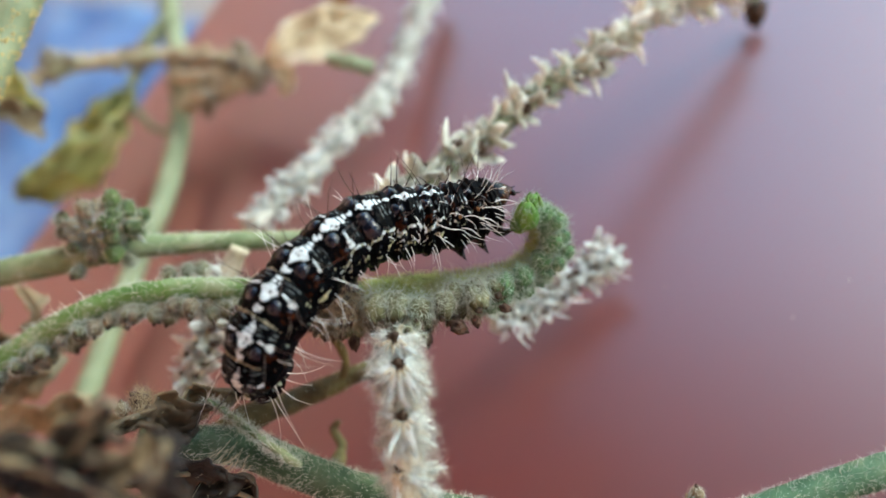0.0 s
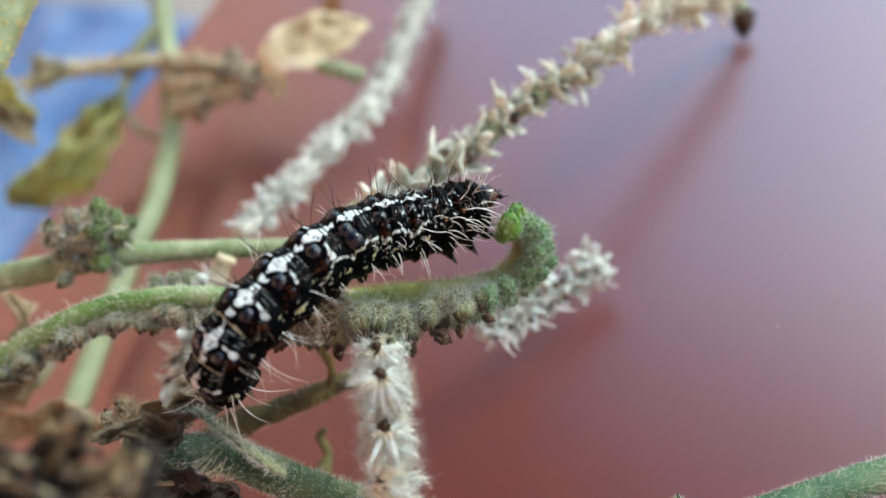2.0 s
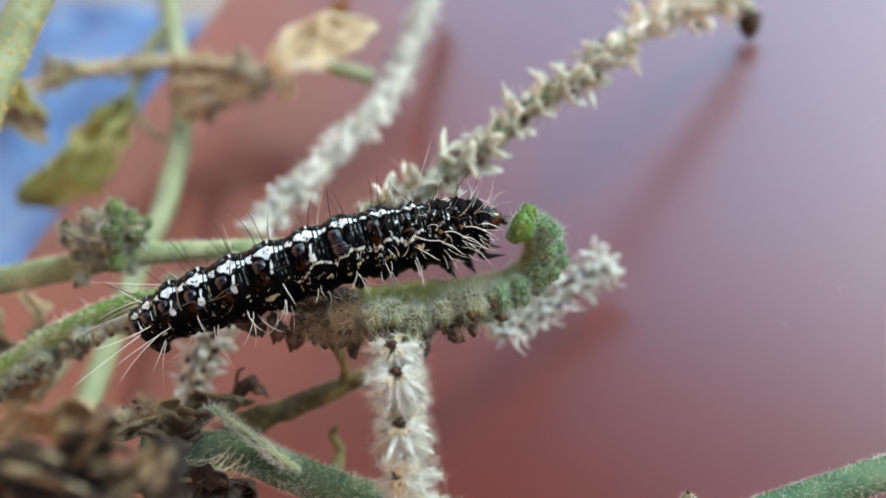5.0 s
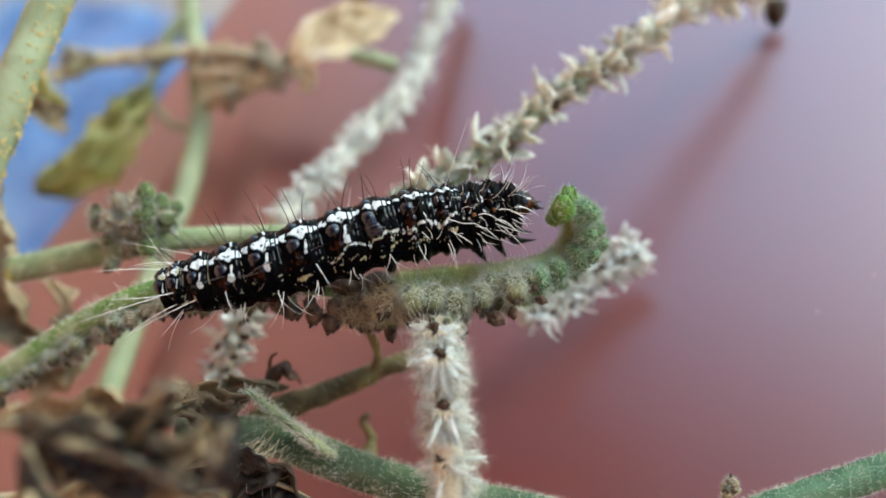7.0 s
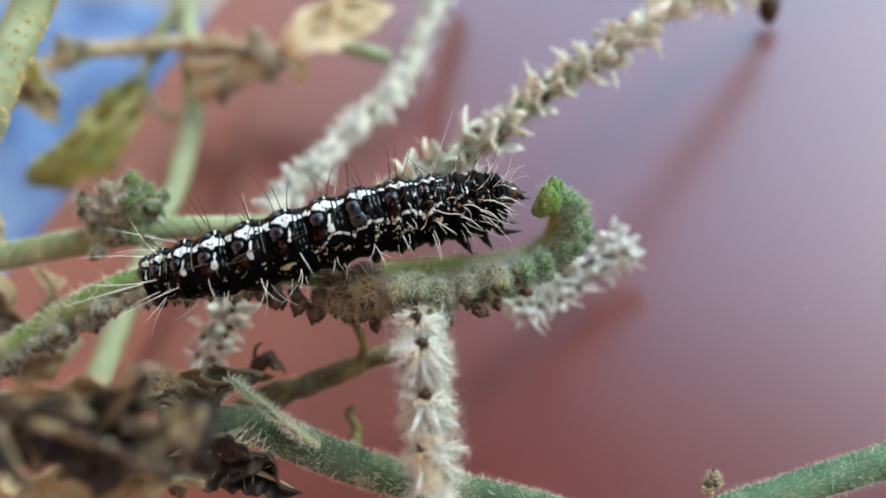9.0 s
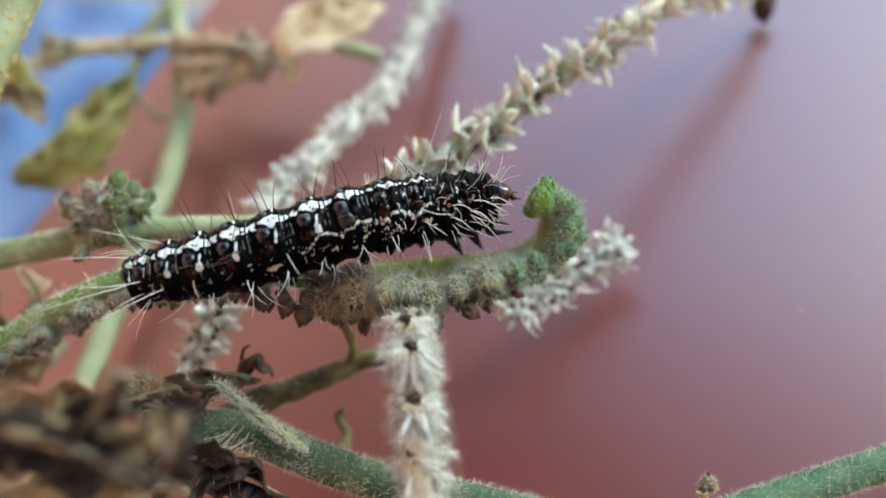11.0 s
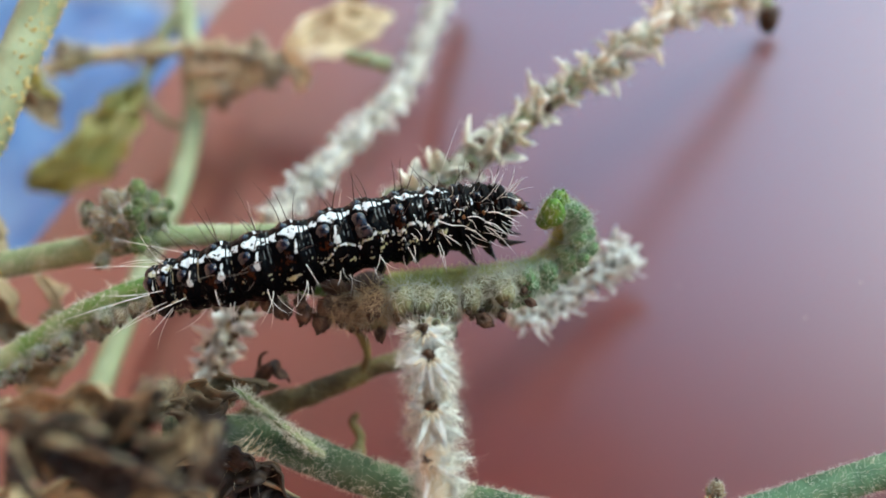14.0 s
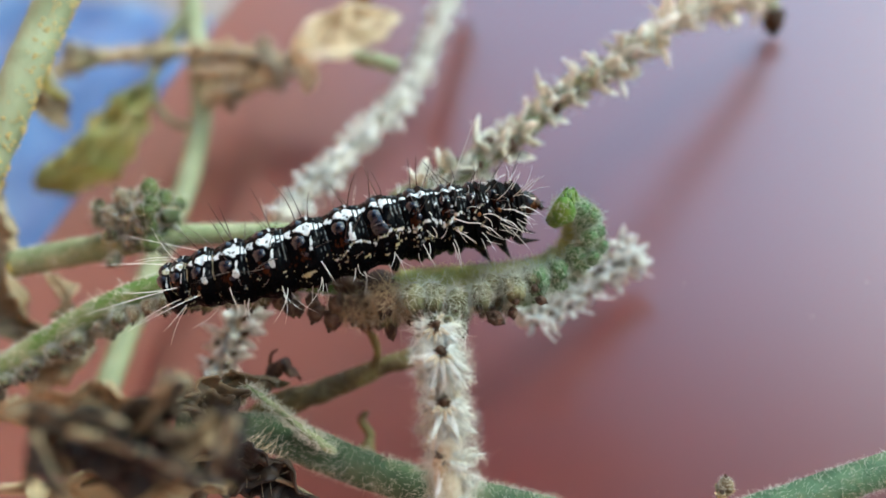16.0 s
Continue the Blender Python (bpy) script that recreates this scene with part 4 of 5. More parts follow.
right = stem("green_stem", "grey-green hairy stem crossing the table's front",
             [(1.17, 8.45, 10.23), (5.42, 8.23, 9.45), (9.46, 7.59, 8.36), (13.59, 6.93, 7.26), (18.14, 6.16, 6.07), (22.78, 5.35, 4.85)], [0.95, 1.0, 1.05, 1.1], M_DARKGREEN, 1600, 0.4)
bud(WITHERED, right, (5.3, 9.55, 9.9), UPW, 0.75)
calyx(DRYCUPS, right, (5.0, 9.6, 10.2), UPW + BACK * 0.4, 0.6)

fore = stem("spotted_stem", "pale stem with rough yellow spots",
            [(-14.75, 64.63, 34.15), (-17.81, 61.34, 33.59), (-20.66, 58.54, 32.77), (-23.32, 55.77, 31.98), (-27.34, 52.56, 30.24), (-32.86, 48.59, 27.94)], [1.45, 1.45, 1.4, 1.35], M_PALE, 0, lumps=0.08)
g = Geo()
p_ = spline([(-14.75, 64.63, 34.15), (-17.81, 61.34, 33.59), (-20.66, 58.54, 32.77), (-23.32, 55.77, 31.98), (-27.34, 52.56, 30.24), (-32.86, 48.59, 27.94)], 60)
fr_ = frames(p_)
for _ in range(900):
    i = random.randrange(60)
    t_, a_, b_ = fr_[i]
    w_ = random.uniform(0, 6.283)
    d_ = a_ * math.cos(w_) + b_ * math.sin(w_)
    if d_.dot(Vector((0.8, -0.4, -0.3))) > 0.35:
        g.blob(p_[i] + d_ * 1.3 + t_ * random.uniform(-0.3, 0.3), d_, 0.3, random.uniform(0.1, 0.3), 5, 6)
tagged(part("crust", g, M_CRUST, fore, "rough yellowish wart crust"), kind="stuff")


# ---- withered leaves at the front ----
def dry_leaf(label, spine, width, side, mat, seed, crumple=1.0, fold=0.6, rag=0.4):
    t = thing("withered_leaf", label, "leaf", "withered leaves")
    leaf(t, "blade", spine, width, side, mat, "", crumple, fold, 0.15, 44, 27, seed, rag)
    g = Geo()
    g.tube(spine, [0.28, 0.2, 0.1], 24, 6)
    part("midrib", g, M_BROWNLEAF, t)


dry_leaf("curled olive brown leaf with a blackened tip", [(-20.40, 19.80, 32.97), (-18.11, 19.33, 34.74), (-16.34, 19.17, 35.74), (-15.19, 19.28, 36.31)], 2.9, Vector((0.85, -0.4, -0.2)), M_FRONTLEAF, 11, 1.3)
dry_leaf("shrivelled blackish leaf tip", [(-16.63, 19.61, 35.81), (-15.59, 19.42, 36.29), (-14.91, 19.24, 36.40), (-15.01, 18.93, 36.05)], 1.3, Vector((0.8, -0.3, 0.3)), M_BLACKLEAF, 12, 0.8)
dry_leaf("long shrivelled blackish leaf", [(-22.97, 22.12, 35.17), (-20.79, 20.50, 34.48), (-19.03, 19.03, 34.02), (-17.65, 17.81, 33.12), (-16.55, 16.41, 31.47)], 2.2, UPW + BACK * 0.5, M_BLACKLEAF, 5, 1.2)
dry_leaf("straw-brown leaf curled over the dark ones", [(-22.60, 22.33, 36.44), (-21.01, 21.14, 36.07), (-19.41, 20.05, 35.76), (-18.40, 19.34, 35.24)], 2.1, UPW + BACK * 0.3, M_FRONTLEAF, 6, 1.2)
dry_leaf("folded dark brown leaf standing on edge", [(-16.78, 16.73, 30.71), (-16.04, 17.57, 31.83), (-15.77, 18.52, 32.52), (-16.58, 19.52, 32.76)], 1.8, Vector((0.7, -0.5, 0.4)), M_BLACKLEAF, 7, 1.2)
dry_leaf("crumpled olive brown leaf", [(-18.13, 19.47, 34.34), (-17.03, 18.76, 34.07), (-16.10, 18.23, 33.55), (-15.31, 18.27, 32.84)], 3.1, UPW + BACK * 0.4, M_DARKLEAF, 8, 1.6)
dry_leaf("crumpled brown leaf among the stems", [(-22.71, 26.93, 25.05), (-21.01, 27.28, 24.07), (-19.90, 27.84, 22.00), (-18.72, 28.22, 19.80)], 2.6, UPW + BACK * 0.4, M_DARKLEAF, 21, 2.0, 0.6, 0.8)
dry_leaf("tan dry leaf lying low", [(-30.29, 24.97, 28.58), (-27.32, 23.67, 27.63), (-24.50, 22.66, 26.88), (-22.09, 21.58, 26.08), (-19.92, 20.36, 23.95)], 3.8, UPW * 0.6 + BACK * 0.6, M_STRAWLEAF, 31, 1.2)
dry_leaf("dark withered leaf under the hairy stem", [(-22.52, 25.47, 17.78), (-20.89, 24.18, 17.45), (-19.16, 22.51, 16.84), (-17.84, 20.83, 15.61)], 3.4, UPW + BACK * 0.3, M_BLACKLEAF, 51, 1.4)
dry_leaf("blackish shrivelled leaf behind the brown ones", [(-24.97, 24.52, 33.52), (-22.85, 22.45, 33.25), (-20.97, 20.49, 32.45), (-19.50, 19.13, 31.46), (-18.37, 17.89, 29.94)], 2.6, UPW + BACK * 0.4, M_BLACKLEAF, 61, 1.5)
dry_leaf("dull brown crumpled leaf at the table edge", [(-44.91, 45.63, 11.50), (-39.79, 44.58, 10.73), (-35.63, 43.05, 9.60), (-31.81, 40.25, 7.54)], 5.0, UPW + BACK * 0.5, M_STRAWLEAF, 71, 2.0)
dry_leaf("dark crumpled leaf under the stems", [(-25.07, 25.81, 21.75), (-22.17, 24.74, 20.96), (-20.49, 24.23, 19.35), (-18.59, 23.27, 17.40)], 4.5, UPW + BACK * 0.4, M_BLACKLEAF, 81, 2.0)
dry_leaf("brown shrivelled leaf under the grey spike", [(-22.26, 31.11, 18.20), (-20.14, 30.83, 17.99), (-18.23, 30.28, 17.59), (-17.05, 29.74, 15.95)], 2.4, UPW + BACK * 0.4, M_BROWNLEAF, 91, 1.6)
dry_leaf("dull olive brown leaf hanging beside the budded stem", [(-33.72, 60.66, 22.54), (-35.19, 57.10, 19.92), (-36.80, 52.58, 17.84), (-37.99, 49.42, 15.52), (-37.66, 46.01, 14.26)], 4.6, Vector((0.8, -0.3, 0.2)), M_BROWNLEAF, 101, 1.8)
dry_leaf("dark brown leaf standing among the front leaves", [(-24.26, 20.14, 34.21), (-22.91, 20.78, 34.68), (-21.88, 20.99, 34.83), (-22.76, 19.64, 33.35)], 2.0, Vector((0.8, -0.3, 0.3)), M_DARKLEAF, 111, 1.2)
dry_leaf("olive withered leaf among the far twigs", [(-33.20, 85.21, 18.24), (-32.26, 82.94, 16.58), (-32.21, 80.50, 14.78), (-33.71, 78.93, 12.39)], 4.5, UPW * 0.6 + Vector((0.6, 0, 0)), M_YLEAF, 121, 1.5)
dry_leaf("shrivelled olive leaf at the twig's end", [(-34.35, 78.44, 18.23), (-32.56, 77.00, 17.18), (-31.20, 75.48, 16.05), (-31.64, 74.40, 14.03)], 3.6, UPW, M_BROWNLEAF, 131, 1.5)
dry_leaf("thin withered brown leaf beside the stems", [(-40.48, 45.16, 16.12), (-36.56, 43.72, 15.06), (-33.21, 43.43, 16.09), (-32.41, 47.07, 17.52), (-33.10, 50.63, 18.89)], 3.4, Vector((0.6, 0.2, 0.6)), M_BROWNLEAF, 41, 1.5)

# this black strip stands in for the shade of a hollow between the leaves
dry_leaf("long black leaf strip painting the dark hollow between withered leaves", [(-20.08, 19.51, 36.8), (-18.78, 18.38, 36.24), (-17.41, 17.01, 35.52), (-16.19, 15.51, 34.44)], 1.0, UPW + BACK * 0.4, M_BLACKLEAF, 201, 0.8)
dry_leaf("black shrivelled tip of a withered leaf", [(-16.26, 20.62, 35.45), (-16.09, 19.97, 35.47), (-16.0, 19.46, 35.35), (-15.9, 19.12, 35.1)], 1.0, RIGHT + BACK * 0.3, M_BLACKLEAF, 202, 0.7)
dry_leaf("blackened fold of a withered leaf", [(-14.11, 17.54, 34.48), (-14.66, 16.94, 34.28), (-15.27, 16.37, 33.97), (-15.92, 15.94, 33.64)], 1.0, RIGHT + BACK * 0.5, M_BLACKLEAF, 203, 0.8)
dry_leaf("dull olive rolled rim of a withered leaf", [(-22.47, 21.53, 37.48), (-20.5, 20.52, 37.16), (-19.03, 19.6, 36.76), (-17.98, 18.84, 36.22)], 0.95, UPW + BACK * 0.5, M_FRONTLEAF, 204, 0.7)
dry_leaf("narrow blackish leaf strip hanging at the front", [(-21.35, 19.93, 37.32), (-21.45, 19.07, 36.82), (-21.41, 18.15, 36.27), (-21.47, 17.2, 35.57)], 0.9, RIGHT + BACK * 0.5, M_BLACKLEAF, 205, 0.7)


# ---- the caterpillar ----
SIZES = [("head", 1.05, 1.0), ("thorax_segment", 1.5, 1.1), ("thorax_segment", 1.75, 1.3), ("thorax_segment", 1.9, 1.5)]
SIZES += [("body_segment", r, l) for r, l in ((2.05, 2.0), (2.15, 2.35), (2.2, 2.5), (2.22, 2.6), (2.22, 2.6), (2.18, 2.55), (2.05, 2.3), (1.86, 1.75), (1.6, 1.2), (1.32, 1.0))]


def marking(k, s, w, q):
    """The skin's colour, painted wrinkle glints included, on segment k at s (0 behind, 1 before) and w degrees from the
    back's middle line.
    """
    a = abs(w)
    side = 1 if w > 0 else -1
    far = Vector((k * 3.1, side * 2.0, 0))
    n1, n2, n3 = noise.noise(q * 1.7 + far), noise.noise(q * 4.5 + far), noise.noise(q * 2.6 - far)
    black, white, cream, rust = (0.0012, 0.0012, 0.0016), (0.50, 0.54, 0.54), (0.30, 0.29, 0.20), (0.024, 0.007, 0.003)
    yellow, grey = (0.34, 0.32, 0.18), (0.10, 0.11, 0.11)
    size = (0, 0, 0, 0.0, 0.25, 0.35, 0.55)[k] if k < 7 else (0.7 if k < 11 else 0.66 if k == 11 else 0.6)
    tail = k > 11
    # the white saddle on the back: narrow between the big warts, wide before them
    stops = ((0.10, 0), (0.15, 9), (0.24, 13), (0.34, 7), (0.46, 12), (0.56, 24), (0.63, 17), (0.76, 11), (0.86, 8), (0.90, 0))
    half = 0.0
    for (s0, h0), (s1, h1) in zip(stops, stops[1:]):
        if s0 <= s < s1:
            half = h0 + (h1 - h0) * (s - s0) / (s1 - s0)
    half = size * (half + 7 * n1 + 3 * n3)
    lines = 0.66 < s < 0.95 and math.sin(s * 74 + 0.5 * n1) > 0.55 + 0.25 * n3
    island = math.hypot((a - 15 - 5 * n1) / 7, (s - 0.66) / 0.055) < 1 or math.hypot((a - 3 - 4 * n1) / 5, (s - 0.29 + 0.03 * n2) / 0.045) < 1 + n3
    if k > 2 and a < half and not lines and not island and n2 > -0.36:
        return cream if tail and n1 > 0.0 else white
    # a white spot outside each big wart, joined to the saddle by a thin arm
    if k > 6 and (math.hypot((a - 42 - 5 * n1) / 10, (s - 0.56) / 0.10) < size * (0.75 + 0.9 * n1 + 0.4 * n2) or (20 < a < 36 and abs(s - 0.60 + 0.002 * (a - 25)) < 0.022 + 0.02 * n3)):
        return white
    if k > 3 and 12 < a < 52 and s > 0.64 and not lines and abs(math.sin(s * 37 + 0.6 * n1)) > 0.9 and n3 > 0.0:
        return grey
    if k > 5 and a < 60 and abs(s - 0.065 - 0.04 * n1) < 0.016 + 0.02 * n2 and n3 > -0.2:
        return cream
    if math.hypot((a - 50) / 16, (s - 0.36) / 0.16) < 0.6 + 1.1 * n2 and n3 > -0.1:
        return rust
    # a crooked pale line along the upper side of the fore body
    if 2 < k < 8 and abs(a - 64 - 9 * math.sin(6.3 * s + 0.8) - 12 * n1) < 2.6 + 2.5 * n2 and n3 > -0.22:
        return white if n2 > -0.1 else cream
    # the broken yellowish line low on the side, with fine crooked branches
    low = (88 if k > 5 else 78) + 7 * math.sin(6.3 * s + k) + 8 * n1
    if k > 3 and abs(a - low) < 5 and noise.noise(Vector((q.x * 0.9, q.y * 2.6, q.z * 2.6)) + far) > 0.36:
        return yellow if n1 > 0 else cream
    if 58 < a < 106 and abs(noise.noise(Vector((q.x * 1.2, q.y * 2.2, q.z * 2.2)) + far)) < 0.032 and n1 > 0.12:
        return cream if n2 > -0.1 else grey
    # short pale streaks paint the gloss highlights on the fore body's wrinkles
    if k < 6 and 20 < a < 84 and abs(noise.noise(Vector((q.x * 2.6, q.y * 1.1, q.z * 1.1)) - far)) < 0.06 and n1 > 0.08:
        return white if n2 > 0 else grey
    if 56 < a < 90 and n2 > 0.56:
        return cream if n1 > 0.3 else rust
    return black


def wart_meshes():
    out = []
    for _ in range(3):
        g = Geo()
        g.blob((0, 0, -0.9), (0, 0, 1), 1.75, 2.3, 8, 12, 0.2)
        out.append(g.mesh("wart", M_WART))
    return out


WARTS = wart_meshes()


def build_caterpillar():
    t = thing("caterpillar", "black bristly caterpillar with white back patches, feeding on green buds", "caterpillar")
    parts_ = []
    for k, (name, r, l) in enumerate(SIZES):
        g = Geo()
        if k == 0:
            g.blob((-0.95, 0, 0.0), (1, 0, -0.10), 2.0, 1.75, 22, 32, 0.04, 0.0)
            ob = part(name, g, M_FACE, t, "glossy dark brown head with a black crown and painted pale glints")
            cols = []
            for q in g.v:
                rim = q.z - 0.22 - 0.35 * max(0.0, q.x) + 0.25 * abs(q.y)
                n1 = noise.noise(q * 2.2)
                cols.append((0.16, 0.085, 0.045, 1) if abs(rim) < 0.04 and q.x > 0.1 and abs(q.y) > 0.2 else (0.003, 0.002, 0.002, 1) if rim > 0 or q.x < -0.35 else (0.034 + 0.02 * n1, 0.010 + 0.006 * n1, 0.004, 1))
            ca = ob.data.color_attributes.new("marks", "FLOAT_COLOR", "POINT")
            ca.data.foreach_set("color", [x for c in cols for x in c])
            j = Geo()
            for y in (-0.28, 0.28):
                j.blob((0.8, y, -0.35), (0.8, -y * 0.6, -0.6), 0.5, 0.42, 6, 8)
            part("jaw", j, M_HEAD, ob)
            for y in (-0.55, 0.55):
                e = Geo()
                # pale sliver that paints the white highlight on the glossy crown
                e.blob((0.2, y, 0.5), (1, 0, -0.35), 0.42, 0.15, 8, 10, 0)
                part("painted_glint", e, M_PALEBRISTLE, ob)
                e = Geo()
                e.tube([(0.95, y * 0.9, -0.35), (1.25, y * 0.95, -0.5), (1.5, y * 0.9, -0.55)], [0.07, 0.05, 0.02], 6, 7)
                part("feeler", e, M_CLAW, ob)
        else:
            rows, sides = 70, 144
            cols = []
            for i in range(rows):
                s = i / (rows - 1)
                x = (s - 0.5) * l * 1.3
                prof = 0.76 + 0.24 * math.sin(math.pi * s) ** 0.6 - (0.045 if k < 6 else 0.015) * math.cos(8 * math.pi * s) * math.sin(math.pi * s)
                if k == 13:
                    prof *= min(1.0, 0.25 + 1.35 * math.sqrt(max(0.0, s)))
                for c in range(sides):
                    w = 360 * c / sides - 180
                    a = radians(w)
                    rr = r * prof * (1 + (0.6 if k < 4 else 0.4 if k < 6 else 0.15) * max(0, abs(w) - 85) / 95)
                    q = Vector((x, math.sin(a) * rr, math.cos(a) * rr))
                    for wc, sc, size in ((38, 0.52, 0.36), (70, 0.48, 0.32), (98, 0.42, 0.32), (18, 0.70, 0.22)):
                        da, ds = radians(abs(w) - wc) * r, (s - sc) * l * 1.3
                        q *= 1 + (size * 0.5 / r) * math.exp(-(da * da + ds * ds) / (2 * (size * 0.75) ** 2)) * Vector((0, 1, 1)).length * 0.5
                        q.x = x
                    q += Vector((0, math.sin(a), math.cos(a))) * (0.06 * noise.noise(q * 1.6 + Vector((k * 5, 0, 0))) + 0.025 * noise.noise(q * 6))
                    g.v.append(q)
                    cols.append((*marking(k, s, w, q), 1.0))
            for i in range(rows - 1):
                for c in range(sides):
                    a, b = i * sides + c, i * sides + (c + 1) % sides
                    g.f.append((a, a + sides, b + sides, b))
            g.f.append(tuple(range(sides)))
            g.f.append(tuple(range(rows * sides - 1, (rows - 1) * sides - 1, -1)))
            ob = part(name, g, M_SKIN, t)
            ca = ob.data.color_attributes.new("marks", "FLOAT_COLOR", "POINT")
            ca.data.foreach_set("color", [x for c in cols for x in c])
        if k:
            for sgn in (-1, 1):
                for w, sc, rad in ((25, 0.38, 0.56), (48, 0.44, 0.34), (74, 0.45, 0.26)):
                    rad *= min(1.0, 0.45 + 0.09 * k) if k < 11 else 0.8
                    if k == 6:
                        w, rad = (w, rad) if w != 48 else (45, 0.78)
                    a = radians(w + random.uniform(-3, 3)) * sgn
                    o = Vector((0, math.sin(a), math.cos(a)))
                    deep = 1 + (0.6 if k < 4 else 0.4 if k < 6 else 0.15) * max(0, w - 85) / 95
                    c = o * (r * deep * 0.99 - rad * 0.5) + Vector(((sc - 0.5) * l * 1.3, 0, 0))
                    put("wart", random.choice(WARTS), ob, stand(c, o, 0.0, rad), "glossy blue-black wart")
        # bristles from the warts: dark on the back, pale low on the sides and at both ends
        dark, pale = Geo(), Geo()
        for sgn in (-1, 1):
            for w, num, length, kind in ((20, 1, 3.3, 0), (42, 2, 2.9, 0), (72, 1, 2.0, 2), (98, 2, 2.7, 1), (122, 2, 2.0, 1)):
                for _ in range(num if k < 11 else random.random() < 0.4):
                    a = radians(w + random.uniform(-8, 8)) * sgn
                    o = Vector((random.gauss(0, 0.22), math.sin(a), math.cos(a)))
                    fwd = 0.5 if k < 4 else -0.75 if k > 10 else random.uniform(-0.25, 0.3)
                    o.x += fwd
                    x = random.uniform(-0.2, 0.25) * l
                    root = Vector((x, math.sin(a) * r, math.cos(a) * r)) * 0.98
                    which = pale if kind == 1 or (kind == 2 and random.random() < 0.6) or (k > 10 and random.random() < 0.6) or (k < 3 and random.random() < 0.5) else dark
                    ll = length * random.uniform(0.55, 1.15) * (1.35 if k > 10 else 0.72 if k < 5 and which is dark else 0.75 if k < 8 else 1.0)
                    which.hair(root, o, ll, 0.034 if which is pale else 0.042, random.uniform(0.3, 0.8) if which is pale else random.uniform(0.15, 0.5), 7)
        if k == 0:
            dark, pale = Geo(), Geo()
            for y in (-0.5, -0.2, 0.2, 0.5):
                pale.hair((0.1, y, 0.9), (0.9, y * 0.8, 0.9), 1.5, 0.035, 0.4, 6)
        if k > 10:
            for sgn in (-1, 1):
                for w, length in (((42, 4.2), (84, 5.2)) if k == 12 else ((64, 5.2),)):
                    a = radians(w + random.uniform(-9, 9)) * sgn
                    o = Vector((-2.4 - 0.5 * (k - 11), math.sin(a), math.cos(a)))
                    pale.hair((-0.15 * l, math.sin(a) * r * 0.97, math.cos(a) * r * 0.97), o, length * random.uniform(0.7, 1.1), 0.038, random.uniform(0.1, 0.4), 8)
        if k == 4:
            pale.hair((0.2, 0.3, r * 0.95), (0.5, 0.2, 1), 5.0, 0.03, 0.10, 6)
        if 0 < k < 6:
            for _ in range(7):
                a = random.uniform(0.2, 1.9) * random.choice((-1, 1))
                o = Vector((0, math.sin(a), math.cos(a)))
                pale.hair(o * r * 0.97 + Vector((random.uniform(-0.5, 0.5) * l, 0, 0)), Vector((random.uniform(0.3, 1.2), math.cos(a) * random.gauss(0, 0.8), -math.sin(a) * random.gauss(0, 0.8))) + o * 0.55,
                          random.uniform(0.6, 1.2), 0.038, random.uniform(0.5, 1.0), 6)
        if 0 < k < 5:
            # long pale whiskers that sweep forward from orange warts
            for sgn in (-1, 1):
                if k in (2, 3):
                    a = radians(66)
                    spot = Geo()
                    spot.blob(Vector((0, math.sin(a) * sgn, math.cos(a))) * r * 0.97, (0, math.sin(a) * sgn, math.cos(a)), 0.2, 0.32, 6, 9, 0.4)
                    part("orange_wart", spot, M_TUBERCLE, ob, "small orange-brown wart")
                for w, turn, reach in ((66, 24, 2.3), (86, 46, 1.6)) if k > 1 else ((70, 20, 1.7),):
                    way = [(x * reach, radians(w + turn * u * u + random.uniform(-4, 4)), rise) for x, u, rise in ((0, 0, 0), (0.35, 0.4, 0.3), (0.7, 0.75, 0.42), (1.0, 1.15, 0.3))]
                    pale.tube([(x, math.sin(b) * (r + rise) * sgn, math.cos(b) * (r + rise)) for x, b, rise in way], [0.034, 0.03, 0.024, 0.007], 10, 5)
        if 0 < k < 3:
            for _ in range(2):
                a = random.uniform(-2.2, 2.2)
                pale.hair((0.2 * l, math.sin(a) * r * 0.95, math.cos(a) * r * 0.95), (random.uniform(0.6, 1.6), math.sin(a), math.cos(a) + 0.2), random.uniform(0.9, 1.5), 0.034, random.uniform(0.6, 1.1), 6)
        for geo, mat, lab in ((dark, M_BRISTLE, "dark bristles"), (pale, M_PALEBRISTLE, "pale bristles")):
            if geo.v:
                part("bristles", geo, mat, ob, lab)
        # legs
        if 1 <= k <= 3:
            for sgn in (-1, 1):
                g = Geo()
                g.tube([(0.0, sgn * 0.5, -r * 1.1), (0.2, sgn * 0.8, -r * 1.35 - 0.35), (0.45 + 0.5 * (k == 1), sgn * 0.7, -r * 1.4 - 0.85 + 0.3 * (k == 1)), (0.75 + 1.0 * (k == 1), sgn * 0.5, -r * 1.4 - 1.6 + 0.8 * (k == 1))], [0.5, 0.3, 0.14, 0.02], 16, 9)
                part("leg", g, M_CLAW, ob)
        if k in (6, 7, 8, 9, 13):
            for sgn in (-1, 1):
                g = Geo()
                g.tube([(0, sgn * 0.6, -r * 0.6), (0, sgn * 0.95, -r - 0.1), (0, sgn * 0.85, -r - 0.65), (0, sgn * 0.8, -r - 0.8)], [0.75, 0.62, 0.42, 0.22], 10, 10)
                part("proleg", g, M_CLAW, ob)
        parts_.append(ob)
    return t, parts_


CATERPILLAR, SEGMENTS = build_caterpillar()

